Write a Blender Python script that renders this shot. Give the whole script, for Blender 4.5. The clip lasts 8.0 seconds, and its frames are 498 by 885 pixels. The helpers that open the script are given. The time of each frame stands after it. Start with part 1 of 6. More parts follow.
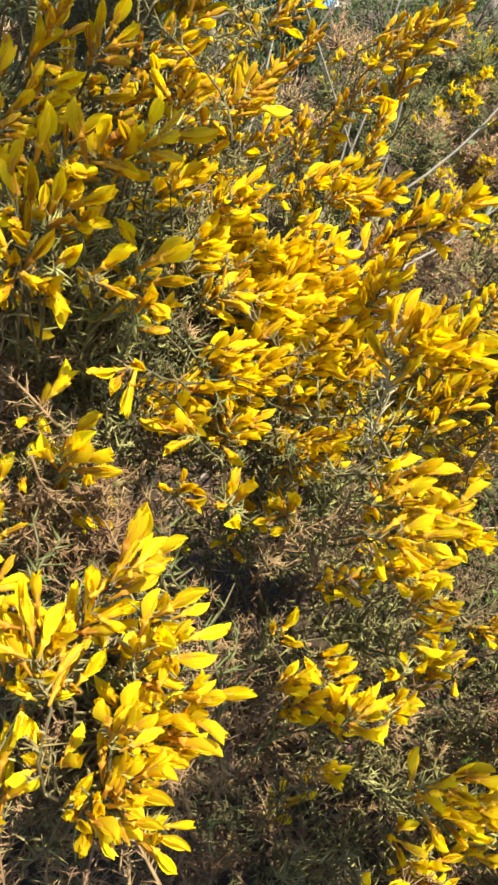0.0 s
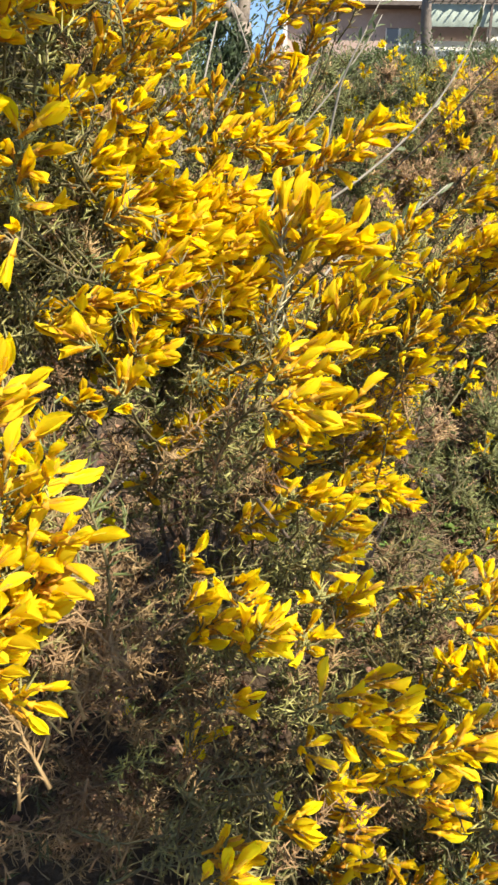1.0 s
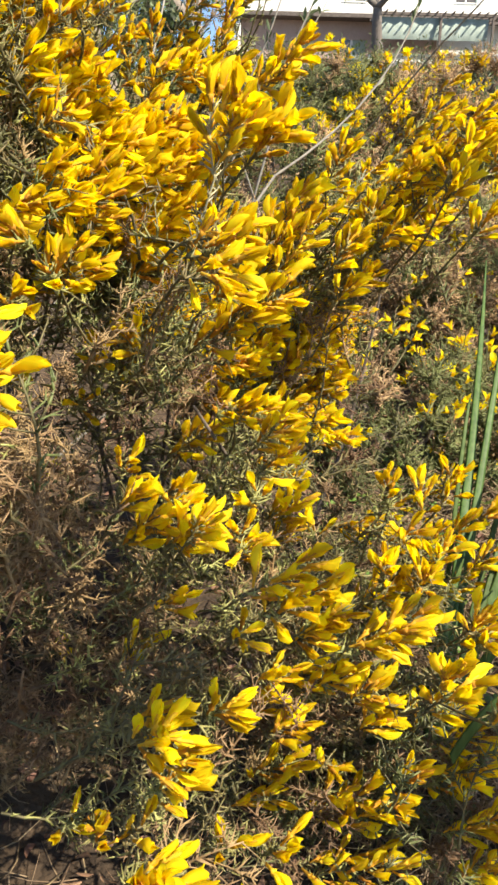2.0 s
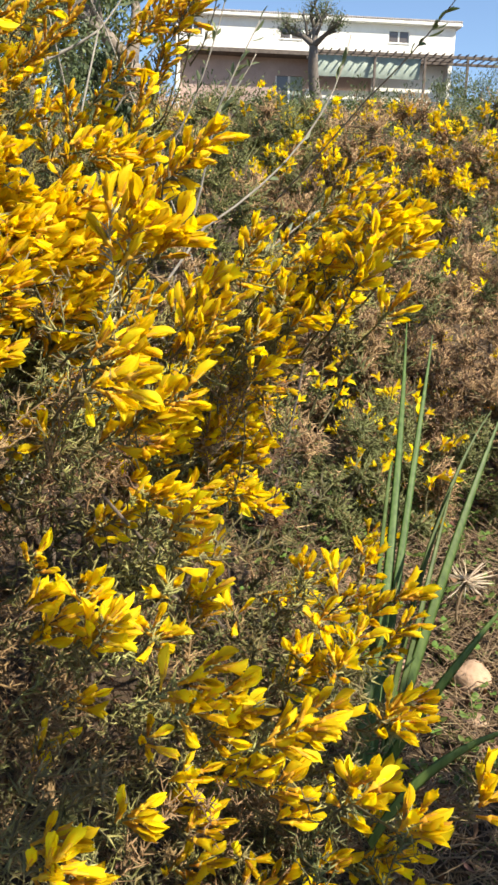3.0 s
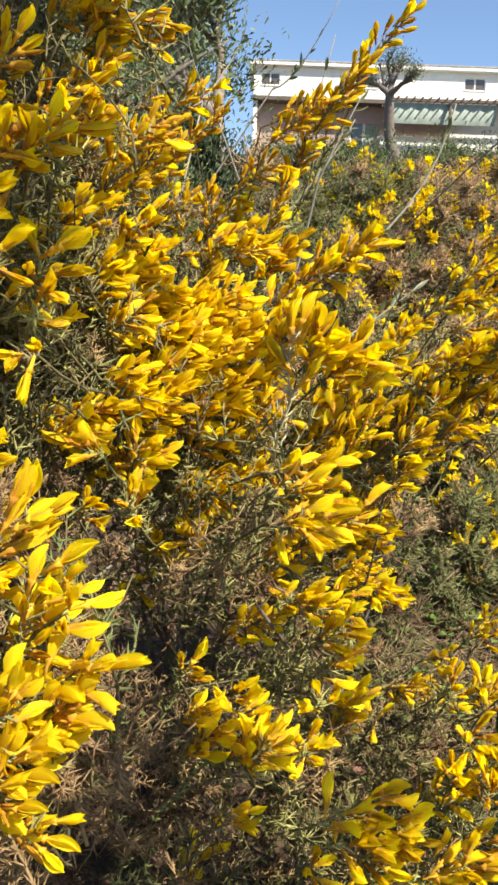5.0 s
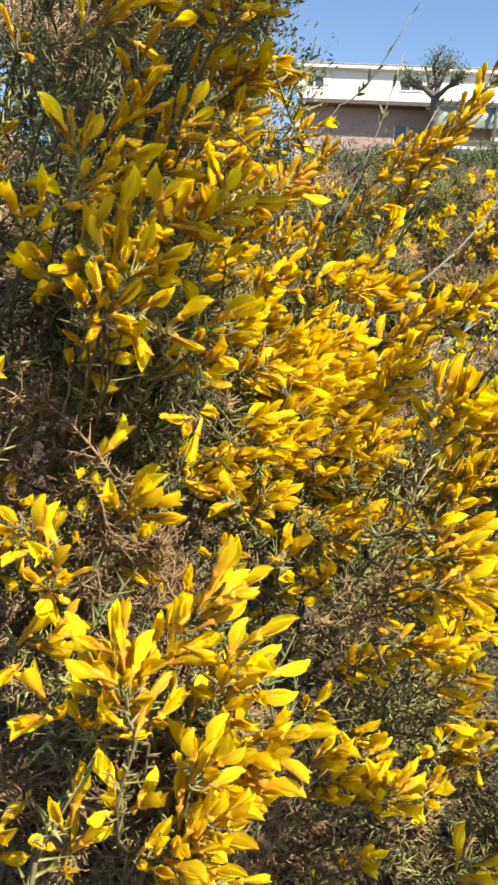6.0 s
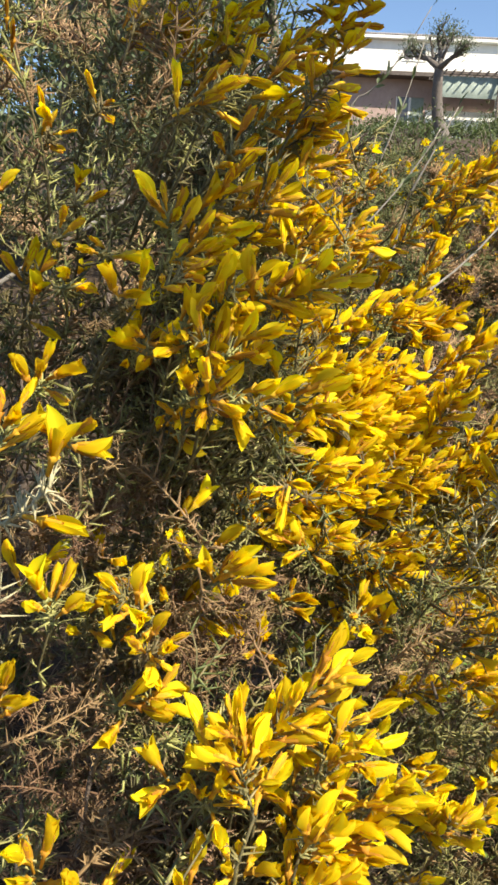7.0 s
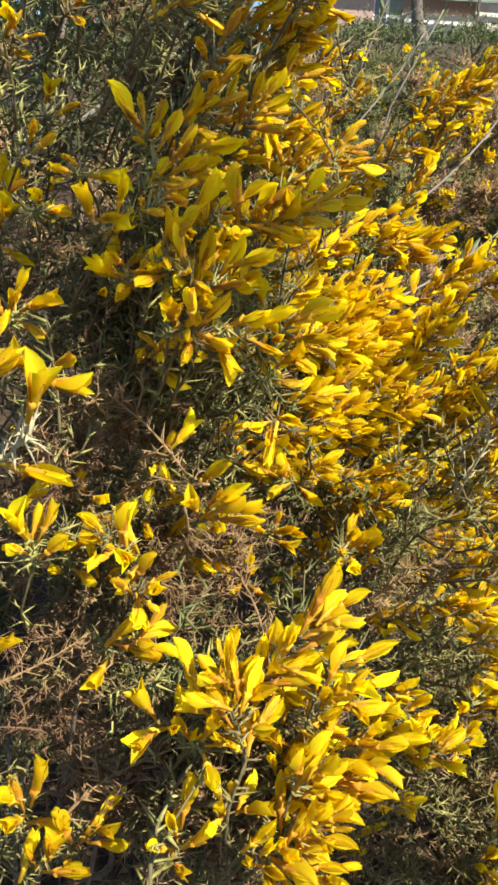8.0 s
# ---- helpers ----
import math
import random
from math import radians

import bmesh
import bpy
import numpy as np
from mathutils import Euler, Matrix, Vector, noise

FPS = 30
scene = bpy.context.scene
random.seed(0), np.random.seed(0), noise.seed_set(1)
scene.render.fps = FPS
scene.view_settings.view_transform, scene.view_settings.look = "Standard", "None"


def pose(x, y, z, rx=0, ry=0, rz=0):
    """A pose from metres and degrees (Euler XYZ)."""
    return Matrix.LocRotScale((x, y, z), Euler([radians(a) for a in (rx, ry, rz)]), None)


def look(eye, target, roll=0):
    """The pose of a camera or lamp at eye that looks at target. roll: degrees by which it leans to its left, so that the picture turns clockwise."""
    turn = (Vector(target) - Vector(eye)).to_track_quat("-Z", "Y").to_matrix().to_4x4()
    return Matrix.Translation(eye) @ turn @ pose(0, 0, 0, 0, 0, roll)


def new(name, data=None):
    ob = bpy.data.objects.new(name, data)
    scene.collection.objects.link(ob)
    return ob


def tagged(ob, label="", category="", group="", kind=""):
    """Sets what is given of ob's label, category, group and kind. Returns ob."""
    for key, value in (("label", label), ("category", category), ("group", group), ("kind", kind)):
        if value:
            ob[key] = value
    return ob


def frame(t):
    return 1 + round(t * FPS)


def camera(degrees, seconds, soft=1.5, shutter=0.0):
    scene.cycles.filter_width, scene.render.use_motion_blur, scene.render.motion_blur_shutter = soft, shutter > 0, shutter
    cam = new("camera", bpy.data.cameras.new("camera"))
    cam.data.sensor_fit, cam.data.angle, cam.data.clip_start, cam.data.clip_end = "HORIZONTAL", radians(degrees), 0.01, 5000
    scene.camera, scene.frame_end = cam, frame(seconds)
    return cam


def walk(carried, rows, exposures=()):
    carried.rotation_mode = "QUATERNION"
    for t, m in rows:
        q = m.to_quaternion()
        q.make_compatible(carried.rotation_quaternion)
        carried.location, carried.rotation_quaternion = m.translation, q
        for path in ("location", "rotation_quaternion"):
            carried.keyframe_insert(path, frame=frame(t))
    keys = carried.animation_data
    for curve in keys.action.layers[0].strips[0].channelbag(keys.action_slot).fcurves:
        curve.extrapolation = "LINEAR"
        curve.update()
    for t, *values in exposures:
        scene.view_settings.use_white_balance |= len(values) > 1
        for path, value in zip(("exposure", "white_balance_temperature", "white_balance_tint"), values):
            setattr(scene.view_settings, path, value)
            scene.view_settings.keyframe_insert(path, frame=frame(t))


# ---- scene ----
cam = camera(33.7, 8.0, 2.8)
PATH = [
    (0, (0.061, 0.043, 1.299), (-0.108, 1.917, 0.621), 1.3),
    (0.5, (0.085, 0.044, 1.246), (-0.011, 1.927, 0.579), 1.1),
    (1, (0.099, 0.027, 1.215), (0.026, 1.943, 0.647), 1.1),
    (1.5, (0.104, 0.007, 1.17), (0.062, 1.935, 0.637), 1.1),
    (2, (0.116, -0.001, 1.149), (0.146, 1.923, 0.603), 1.4),
    (2.2, (0.13, -0.006, 1.149), (0.198, 1.918, 0.607), 1.4),
    (3.3, (0.139, 0.015, 1.207), (0.311, 1.957, 0.764), 1.7),
    (3.5, (0.136, 0.014, 1.212), (0.3, 1.962, 0.789), 1.7),
    (4, (0.12, 0.019, 1.222), (0.235, 1.977, 0.833), 1.6),
    (4.2, (0.109, 0.023, 1.23), (0.2, 1.984, 0.848), 1.6),
    (5.3, (0.056, 0.028, 1.237), (0.029, 1.99, 0.851), 2.4),
    (5.5, (0.038, 0.029, 1.242), (-0.004, 1.99, 0.851), 2.7),
    (6, (0.012, 0.019, 1.264), (-0.074, 1.98, 0.88), 2.8),
    (6.5, (-0.017, 0.011, 1.292), (-0.107, 1.97, 0.9), 3.4),
    (7, (-0.037, 0.009, 1.314), (-0.114, 1.957, 0.866), 3.2),
    (7.5, (-0.05, 0.013, 1.319), (-0.086, 1.937, 0.772), 3.0),
    (8, (-0.044, 0.027, 1.317), (-0.048, 1.924, 0.683), 3.4),
]
walk(cam, [(t, look(eye, target, roll)) for t, eye, target, roll in PATH],
     [(t, stops, 6700, 10) for t, stops in ((0.0, 1.35), (2.2, 1.35), (3.4, 1.16), (5.4, 1.19), (6.2, 1.19), (7.2, 1.13), (8.0, 1.13))])

# ---- light ----
SUN_TO = Vector((0.56, -0.48, 0.77)).normalized()
world = bpy.data.worlds.new("sky")
scene.world = world
world.use_nodes = True
wt = world.node_tree
sky = wt.nodes.new("ShaderNodeTexSky")
sky.sky_type = "NISHITA"
sky.sun_disc = False
sky.sun_elevation = math.asin(SUN_TO.z)
sky.sun_rotation = math.atan2(SUN_TO.x, SUN_TO.y)
sky.air_density, sky.dust_density, sky.ozone_density = 0.9, 0.4, 4.0
back = wt.nodes["Background"]
back.inputs["Strength"].default_value = 0.085
wt.links.new(sky.outputs["Color"], back.inputs["Color"])
sun_data = bpy.data.lights.new("sun", "SUN")
sun_data.energy, sun_data.angle, sun_data.color = 4.5, radians(0.53), (1.0, 0.92, 0.78)
sun = new("sun", sun_data)
sun.matrix_world = look(SUN_TO * 30, (0, 0, 0))

rnd = random.Random(11)


# ---- materials ----
def material(name):
    m = bpy.data.materials.new(name)
    m.use_nodes = True
    return m, m.node_tree.nodes, m.node_tree.links, m.node_tree.nodes["Principled BSDF"]


def surface(name, low, high, scale=30.0, rough=0.7, bump=0.3, bump_dist=0.002, per_thing=0.0, detail=6.0, spec=0.4, fine=6.0):
    """Two noises, coarse and fine, mix two colours; the fine one also raises the surface. per_thing: brightness drift from piece to piece."""
    m, n, l, b = material(name)
    tc = n.new("ShaderNodeTexCoord")
    a = n.new("ShaderNodeTexNoise")
    a.inputs["Scale"].default_value, a.inputs["Detail"].default_value = scale, detail
    f = n.new("ShaderNodeTexNoise")
    f.inputs["Scale"].default_value, f.inputs["Detail"].default_value = scale * fine, 4.0
    l.new(tc.outputs["Object"], a.inputs["Vector"])
    l.new(tc.outputs["Object"], f.inputs["Vector"])
    both = n.new("ShaderNodeMath")
    both.operation = "MULTIPLY_ADD"
    both.inputs[1].default_value = 0.45
    l.new(f.outputs["Fac"], both.inputs[0])
    l.new(a.outputs["Fac"], both.inputs[2])
    ramp = n.new("ShaderNodeValToRGB")
    ramp.color_ramp.elements[0].position, ramp.color_ramp.elements[0].color = 0.45, (*low, 1)
    ramp.color_ramp.elements[1].position, ramp.color_ramp.elements[1].color = 0.95, (*high, 1)
    l.new(both.outputs[0], ramp.inputs["Fac"])
    colour = ramp.outputs["Color"]
    if per_thing:
        info = n.new("ShaderNodeObjectInfo")
        hsv = n.new("ShaderNodeHueSaturation")
        span = n.new("ShaderNodeMapRange")
        span.inputs["To Min"].default_value, span.inputs["To Max"].default_value = 1 - per_thing, 1 + per_thing
        l.new(info.outputs["Random"], span.inputs["Value"])
        l.new(span.outputs["Result"], hsv.inputs["Value"])
        l.new(colour, hsv.inputs["Color"])
        colour = hsv.outputs["Color"]
    l.new(colour, b.inputs["Base Color"])
    b.inputs["Roughness"].default_value = rough
    b.inputs["Specular IOR Level"].default_value = spec
    if bump:
        k = n.new("ShaderNodeBump")
        k.inputs["Strength"].default_value, k.inputs["Distance"].default_value = bump, bump_dist
        l.new(f.outputs["Fac"], k.inputs["Height"])
        l.new(k.outputs["Normal"], b.inputs["Normal"])
    return m


def leafy(name, low, high, glow, scale=200.0, rough=0.5, share=0.3, drift=0.25, hue=0.0, islands=False, spec=0.4, stretch=(1, 1, 1), foot=None):
    """A thin living surface: it lets part of the light through. Colour drifts by noise and from piece to piece."""
    m, n, l, b = material(name)
    tc = n.new("ShaderNodeTexCoord")
    mp = n.new("ShaderNodeMapping")
    mp.inputs["Scale"].default_value = stretch
    l.new(tc.outputs["Object"], mp.inputs["Vector"])
    a = n.new("ShaderNodeTexNoise")
    a.inputs["Scale"].default_value, a.inputs["Detail"].default_value = scale, 5.0
    l.new(mp.outputs["Vector"], a.inputs["Vector"])
    ramp = n.new("ShaderNodeValToRGB")
    ramp.color_ramp.elements[0].position, ramp.color_ramp.elements[0].color = 0.3, (*low, 1)
    ramp.color_ramp.elements[1].position, ramp.color_ramp.elements[1].color = 0.7, (*high, 1)
    l.new(a.outputs["Fac"], ramp.inputs["Fac"])
    if islands:
        chance = n.new("ShaderNodeNewGeometry").outputs["Random Per Island"]
    else:
        chance = n.new("ShaderNodeObjectInfo").outputs["Random"]
    hsv = n.new("ShaderNodeHueSaturation")
    span = n.new("ShaderNodeMapRange")
    span.inputs["To Min"].default_value, span.inputs["To Max"].default_value = 1 - drift, 1 + drift
    l.new(chance, span.inputs["Value"])
    l.new(span.outputs["Result"], hsv.inputs["Value"])
    turn = n.new("ShaderNodeMapRange")
    turn.inputs["To Min"].default_value, turn.inputs["To Max"].default_value = 0.5 - hue, 0.5 + hue * 0.5
    l.new(chance, turn.inputs["Value"])
    l.new(turn.outputs["Result"], hsv.inputs["Hue"])
    colour = ramp.outputs["Color"]
    if foot:
        axis = n.new("ShaderNodeSeparateXYZ")
        l.new(tc.outputs["Object"], axis.inputs[0])
        up = n.new("ShaderNodeMapRange")
        up.inputs["From Min"].default_value, up.inputs["From Max"].default_value = foot[1], foot[2]
        l.new(axis.outputs["Z"], up.inputs["Value"])
        wash = n.new("ShaderNodeMix")
        wash.data_type = "RGBA"
        wash.inputs[6].default_value = (*foot[0], 1)
        l.new(up.outputs["Result"], wash.inputs[0])
        l.new(colour, wash.inputs[7])
        colour = wash.outputs[2]
    l.new(colour, hsv.inputs["Color"])
    l.new(hsv.outputs["Color"], b.inputs["Base Color"])
    b.inputs["Roughness"].default_value = rough
    b.inputs["Specular IOR Level"].default_value = spec
    tr = n.new("ShaderNodeBsdfTranslucent")
    tint = n.new("ShaderNodeMix")
    tint.data_type, tint.blend_type = "RGBA", "MULTIPLY"
    tint.inputs[0].default_value = 1.0
    l.new(hsv.outputs["Color"], tint.inputs[6])
    tint.inputs[7].default_value = (*glow, 1)
    l.new(tint.outputs[2], tr.inputs["Color"])
    mix = n.new("ShaderNodeMixShader")
    mix.inputs["Fac"].default_value = share
    l.new(b.outputs[0], mix.inputs[1])
    l.new(tr.outputs[0], mix.inputs[2])
    l.new(mix.outputs[0], n["Material Output"].inputs["Surface"])
    return m


PETAL = leafy("petal_yellow", (0.94, 0.78, 0.012), (0.98, 0.92, 0.03), (1.0, 0.86, 0.34), 220, 0.6, 0.60, 0.16, 0.02, stretch=(1, 1, 0.22), spec=0.2, foot=((0.90, 0.64, 0.012), 0.001, 0.010))
CALYX = leafy("calyx_orange_brown", (0.55, 0.29, 0.02), (0.87, 0.61, 0.035), (1.0, 0.75, 0.4), 260, 0.75, 0.35, 0.25, 0.03, stretch=(1, 1, 0.25))
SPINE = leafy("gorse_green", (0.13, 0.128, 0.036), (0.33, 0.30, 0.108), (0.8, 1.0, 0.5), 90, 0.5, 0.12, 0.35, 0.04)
# SPINE at about half brightness: paints shade onto inner twigs; far sprigs share it
SPINE_DARKENED = leafy("gorse_green_darkened", (0.06, 0.072, 0.021), (0.15, 0.155, 0.053), (0.8, 1.0, 0.5), 90, 0.5, 0.12, 0.35, 0.04)
DEAD = leafy("gorse_dead_brown", (0.13, 0.080, 0.036), (0.34, 0.225, 0.110), (1.0, 0.8, 0.6), 80, 0.75, 0.08, 0.35, 0.02)
STEM = surface("gorse_stem", (0.06, 0.055, 0.025), (0.16, 0.135, 0.06), 150, 0.7, 0.5, 0.0006, 0.2)
BARK = surface("dark_bark", (0.05, 0.038, 0.028), (0.17, 0.13, 0.10), 60, 0.85, 0.8, 0.002)
POD = surface("pale_downy_shoot", (0.30, 0.27, 0.15), (0.48, 0.43, 0.26), 180, 0.8, 0.3, 0.0004)


# ---- mesh tools ----
class Shape:
    """Gathers tubes, spines and leaves into one mesh."""

    def __init__(self):
        self.v, self.f, self.m = [], [], []

    def spine(self, p, d, length, r, mat=0):
        d = Vector(d).normalized()
        a = d.orthogonal().normalized()
        b = d.cross(a)
        i = len(self.v)
        p = Vector(p)
        for k in range(3):
            c, s = math.cos(k * 2.0944), math.sin(k * 2.0944)
            self.v.append(p + a * (c * r) + b * (s * r))
        self.v.append(p + d * length)
        self.f += [(i, i + 1, i + 3), (i + 1, i + 2, i + 3), (i + 2, i, i + 3)]
        self.m += [mat] * 3

    def tube(self, pts, radii, sides=5, mat=0):
        pts = [Vector(p) for p in pts]
        i0 = len(self.v)
        a = (pts[1] - pts[0]).orthogonal().normalized()
        for k, p in enumerate(pts):
            d = (pts[min(k + 1, len(pts) - 1)] - pts[max(k - 1, 0)]).normalized()
            a = (a - d * a.dot(d)).normalized()
            b = d.cross(a)
            for s in range(sides):
                w = 2 * math.pi * s / sides
                self.v.append(p + (a * math.cos(w) + b * math.sin(w)) * radii[k])
        for k in range(len(pts) - 1):
            for s in range(sides):
                q, t = i0 + k * sides, (s + 1) % sides
                self.f.append((q + s, q + t, q + sides + t, q + sides + s))
                self.m.append(mat)
        self.f.append(tuple(i0 + s for s in range(sides))[::-1])
        self.f.append(tuple(i0 + (len(pts) - 1) * sides + s for s in range(sides)))
        self.m += [mat] * 2

    def blade(self, place, length, width, bend=0.3, cup=0.3, nu=5, nv=2, mat=0, point=1.0, waist=0.12, fold=0.0):
        """A petal or leaf that grows along +Z of place and bends towards +Y; cup folds its edges towards -Y."""
        i0 = len(self.v)
        y = z = 0.0
        last = 0.0
        for k in range(nu + 1):
            u = 1 - (1 - k / nu) ** 1.35
            w = width * 0.5 * max(waist * (1 - 1.4 * u), 1 - abs(2 * u ** (1.05 * point) - 1) ** 2.6, 0.05)
            ang = bend * (u ** 1.5)
            y += (u - last) * length * math.sin(ang)
            z += (u - last) * length * math.cos(ang)
            last = u
            for j in range(nv + 1):
                s = 2 * j / nv - 1
                self.v.append(place @ Vector((s * w * math.cos(cup * abs(s) * 1.2), y - abs(s) ** 1.5 * w * math.sin(cup * 1.2) * 1.3 - fold * (1 - abs(s)) * w, z)))
        for k in range(nu):
            for j in range(nv):
                q = i0 + k * (nv + 1) + j
                self.f.append((q, q + 1, q + nv + 2, q + nv + 1))
                self.m.append(mat)

    def mesh(self, name, mats, smooth=True):
        me = bpy.data.meshes.new(name)
        me.from_pydata([tuple(v) for v in self.v], [], self.f)
        for q in mats:
            me.materials.append(q)
        me.polygons.foreach_set("material_index", self.m)
        if smooth:
            me.polygons.foreach_set("use_smooth", [True] * len(self.f))
        me.update()
        return me


def aim(p, d, spin=0.0):
    """The pose at p whose +Z looks along d, turned about it by spin radians."""
    return Matrix.Translation(p) @ Vector(d).to_track_quat("Z", "Y").to_matrix().to_4x4() @ Matrix.Rotation(spin, 4, "Z")


def hang(name, data, parent, m=None, label="", kind=""):
    """A part under its thing, placed in world terms."""
    ob = new(name, data)
    ob.parent = parent
    if m is not None:
        ob.matrix_basis = m
    return tagged(ob, label, kind=kind)


def empty(name, place):
    ob = new(name)
    ob.location = place
    ob.empty_display_size = 0.05
    return ob


def local(parent, m):
    return Matrix.Translation(-Vector(parent.location)) @ m


def jitter(s):
    return Vector((rnd.uniform(-s, s), rnd.uniform(-s, s), rnd.uniform(-s, s)))


def ground_z(x, y):
    base = 0.65 + 0.17 * (min(y, 6.0) - 0.85) + 0.15 * (min(max(y, 6.0), 71.0) - 6.0)
    near = noise.noise(Vector((x * 2.1, y * 2.1, 0.3))) * 0.03 + noise.noise(Vector((x * 9, y * 9, 4.3))) * 0.012
    far = noise.noise(Vector((x * 0.12, y * 0.12, 7.0))) * min(0.6, max(0.0, (abs(y) + abs(x) - 3) * 0.04))
    return base + near + far


# ---- ground ----
def spaced(reach, first, growth):
    s, v = [0.0], first
    while s[-1] < reach:
        s.append(s[-1] + v)
        v *= growth
    return s


def build_ground():
    xs = spaced(900, 0.02, 1.075)
    xs = sorted({0.3 + s for s in xs} | {0.3 - s for s in xs})
    ys = [x + 0.6 for x in xs]
    me = bpy.data.meshes.new("ground")
    verts = [(x, y, ground_z(x, y)) for y in ys for x in xs]
    w = len(xs)
    faces = [(j * w + i, j * w + i + 1, (j + 1) * w + i + 1, (j + 1) * w + i) for j in range(len(ys) - 1) for i in range(w - 1)]
    me.from_pydata(verts, [], faces)
    me.polygons.foreach_set("use_smooth", [True] * len(faces))
    me.materials.append(surface("stony_soil_and_litter", (0.022, 0.014, 0.008), (0.085, 0.055, 0.030), 9, 0.95, 0.9, 0.01, fine=9))
    return tagged(new("ground", me), "brown stony soil with dry litter and moss, rising to the house", "ground", kind="structure")


build_ground()


# ---- gorse ----
def flower_mesh(name, opening, size=1.0, bud=False, seed=1):
    s = Shape()
    wild = random.Random(seed)
    L = 0.0176 * size

    def petal(azimuth, tilt, off, *args, **kw):
        m = Matrix.Rotation(azimuth + wild.uniform(-0.15, 0.15), 4, "Z") @ Matrix.Translation((0, off, 0.002 * size)) @ Matrix.Rotation(-tilt + wild.uniform(-0.06, 0.06), 4, "X")
        first = len(s.v)
        s.blade(m, *args, **kw)
        for v in s.v[first:]:
            v += Vector((wild.uniform(-1, 1), wild.uniform(-1, 1), wild.uniform(-1, 1))) * 0.00026 * size * min(1.0, v.z / (0.010 * size))

    if bud:
        petal(0.0, 0.05, 0.0014 * size, L * 0.84, 0.0064 * size, -0.22, 1.0, 5, 4, 0, 0.95, waist=0.4)
        petal(math.pi, 0.05, 0.0014 * size, L * 0.80, 0.0062 * size, -0.22, 1.0, 5, 2, 0, 0.95, waist=0.4)
    else:
        petal(0.0, 0.08 + opening * 0.4, 0.0012 * size, L, (0.0092 + 0.0022 * opening) * size, -0.2 + opening * 0.5, 0.98 - 0.45 * opening, 6, 4, 0, 1.0, waist=0.34)
        for side in (-1, 1):
            petal(math.pi + side * (0.8 + 0.3 * opening), 0.05 + 0.28 * opening, 0.0013 * size, L * 0.93, 0.0064 * size, -0.2 + 0.3 * opening, 0.75, 5, 2, 0, 1.0, waist=0.34)
        petal(math.pi, 0.02 + 0.14 * opening, 0.0012 * size, L * 0.84, 0.0058 * size, -0.2, 0.95, 4, 2, 0, 1.0, waist=0.3)
    long = L * (0.80 if bud else 0.55)
    petal(0.0, 0.06 + opening * 0.3, 0.0021 * size, long, 0.0066 * size, -0.16, 1.0, 4, 4, 1, 0.95, waist=0.5)
    petal(math.pi, 0.06 + opening * 0.2, 0.0021 * size, long * 0.95, 0.0063 * size, -0.16, 1.0, 4, 2, 1, 0.95, waist=0.5)
    s.tube([(0, 0, -0.006 * size), (0, 0, 0), (0, 0, 0.003 * size)], [0.0008 * size, 0.0012 * size, 0.0026 * size], 4, 1)
    return s.mesh(name, [PETAL, CALYX])


FLOWERS = [
    flower_mesh("flower_closed", 0.05, 1.0, seed=1), flower_mesh("flower_closed", 0.12, 1.05, seed=2), flower_mesh("flower_half_open", 0.3, 1.0, seed=3),
    flower_mesh("flower_half_open", 0.55, 0.98, seed=4), flower_mesh("flower_open", 0.85, 0.95, seed=5), flower_mesh("flower_slim", 0.0, 0.88, seed=6),
    flower_mesh("flower_bud", 0, 0.82, True, seed=7), flower_mesh("flower_bud", 0, 0.95, True, seed=8)]
ODDS = [0, 0, 0, 0, 1, 1, 1, 1, 2, 2, 2, 3, 4, 5, 5, 6, 7]
BUDDING = [0, 5, 6, 6, 6, 6, 7, 7, 7, 7]


def clothe(s, pts, radii, density, spine_len, rand, mat=1, thick=0.00055, open_angle=0.9, sides=4):
    """A stem through pts with gorse spines all round it; the larger spines carry smaller ones."""
    s.tube(pts, radii, sides, 0)
    n = len(pts) - 1
    total = sum((Vector(pts[k + 1]) - Vector(pts[k])).length for k in range(n))
    for _ in range(int(total * density)):
        u = rand.random() * n
        k = min(int(u), n - 1)
        p = Vector(pts[k]).lerp(Vector(pts[k + 1]), u - k)
        d = (Vector(pts[k + 1]) - Vector(pts[k])).normalized()
        a = d.orthogonal().normalized()
        a.rotate(Matrix.Rotation(rand.uniform(0, 6.283), 3, d))
        ang = rand.gauss(open_angle, 0.25)
        w = d * math.cos(ang) + a * math.sin(ang)
        length = spine_len * rand.uniform(0.55, 1.25)
        s.spine(p, w, length, thick * rand.uniform(0.8, 1.3), mat)
        for _ in range(rand.choice((0, 0, 1, 1, 2))):
            q = p + w * length * rand.uniform(0.15, 0.7)
            e = (w + Vector((rand.uniform(-1, 1), rand.uniform(-1, 1), rand.uniform(-1, 1))) * 0.9).normalized()
            s.spine(q, e, length * rand.uniform(0.3, 0.6), thick * 0.8, mat)


def bent(a, b, sag, rand, steps=6):
    a, b = Vector(a), Vector(b)
    side = Vector((rand.uniform(-1, 1), rand.uniform(-1, 1), rand.uniform(-1, 0.2))) * sag * (b - a).length
    return [a.lerp(b, k / steps) + side * math.sin(math.pi * k / steps) for k in range(steps + 1)]


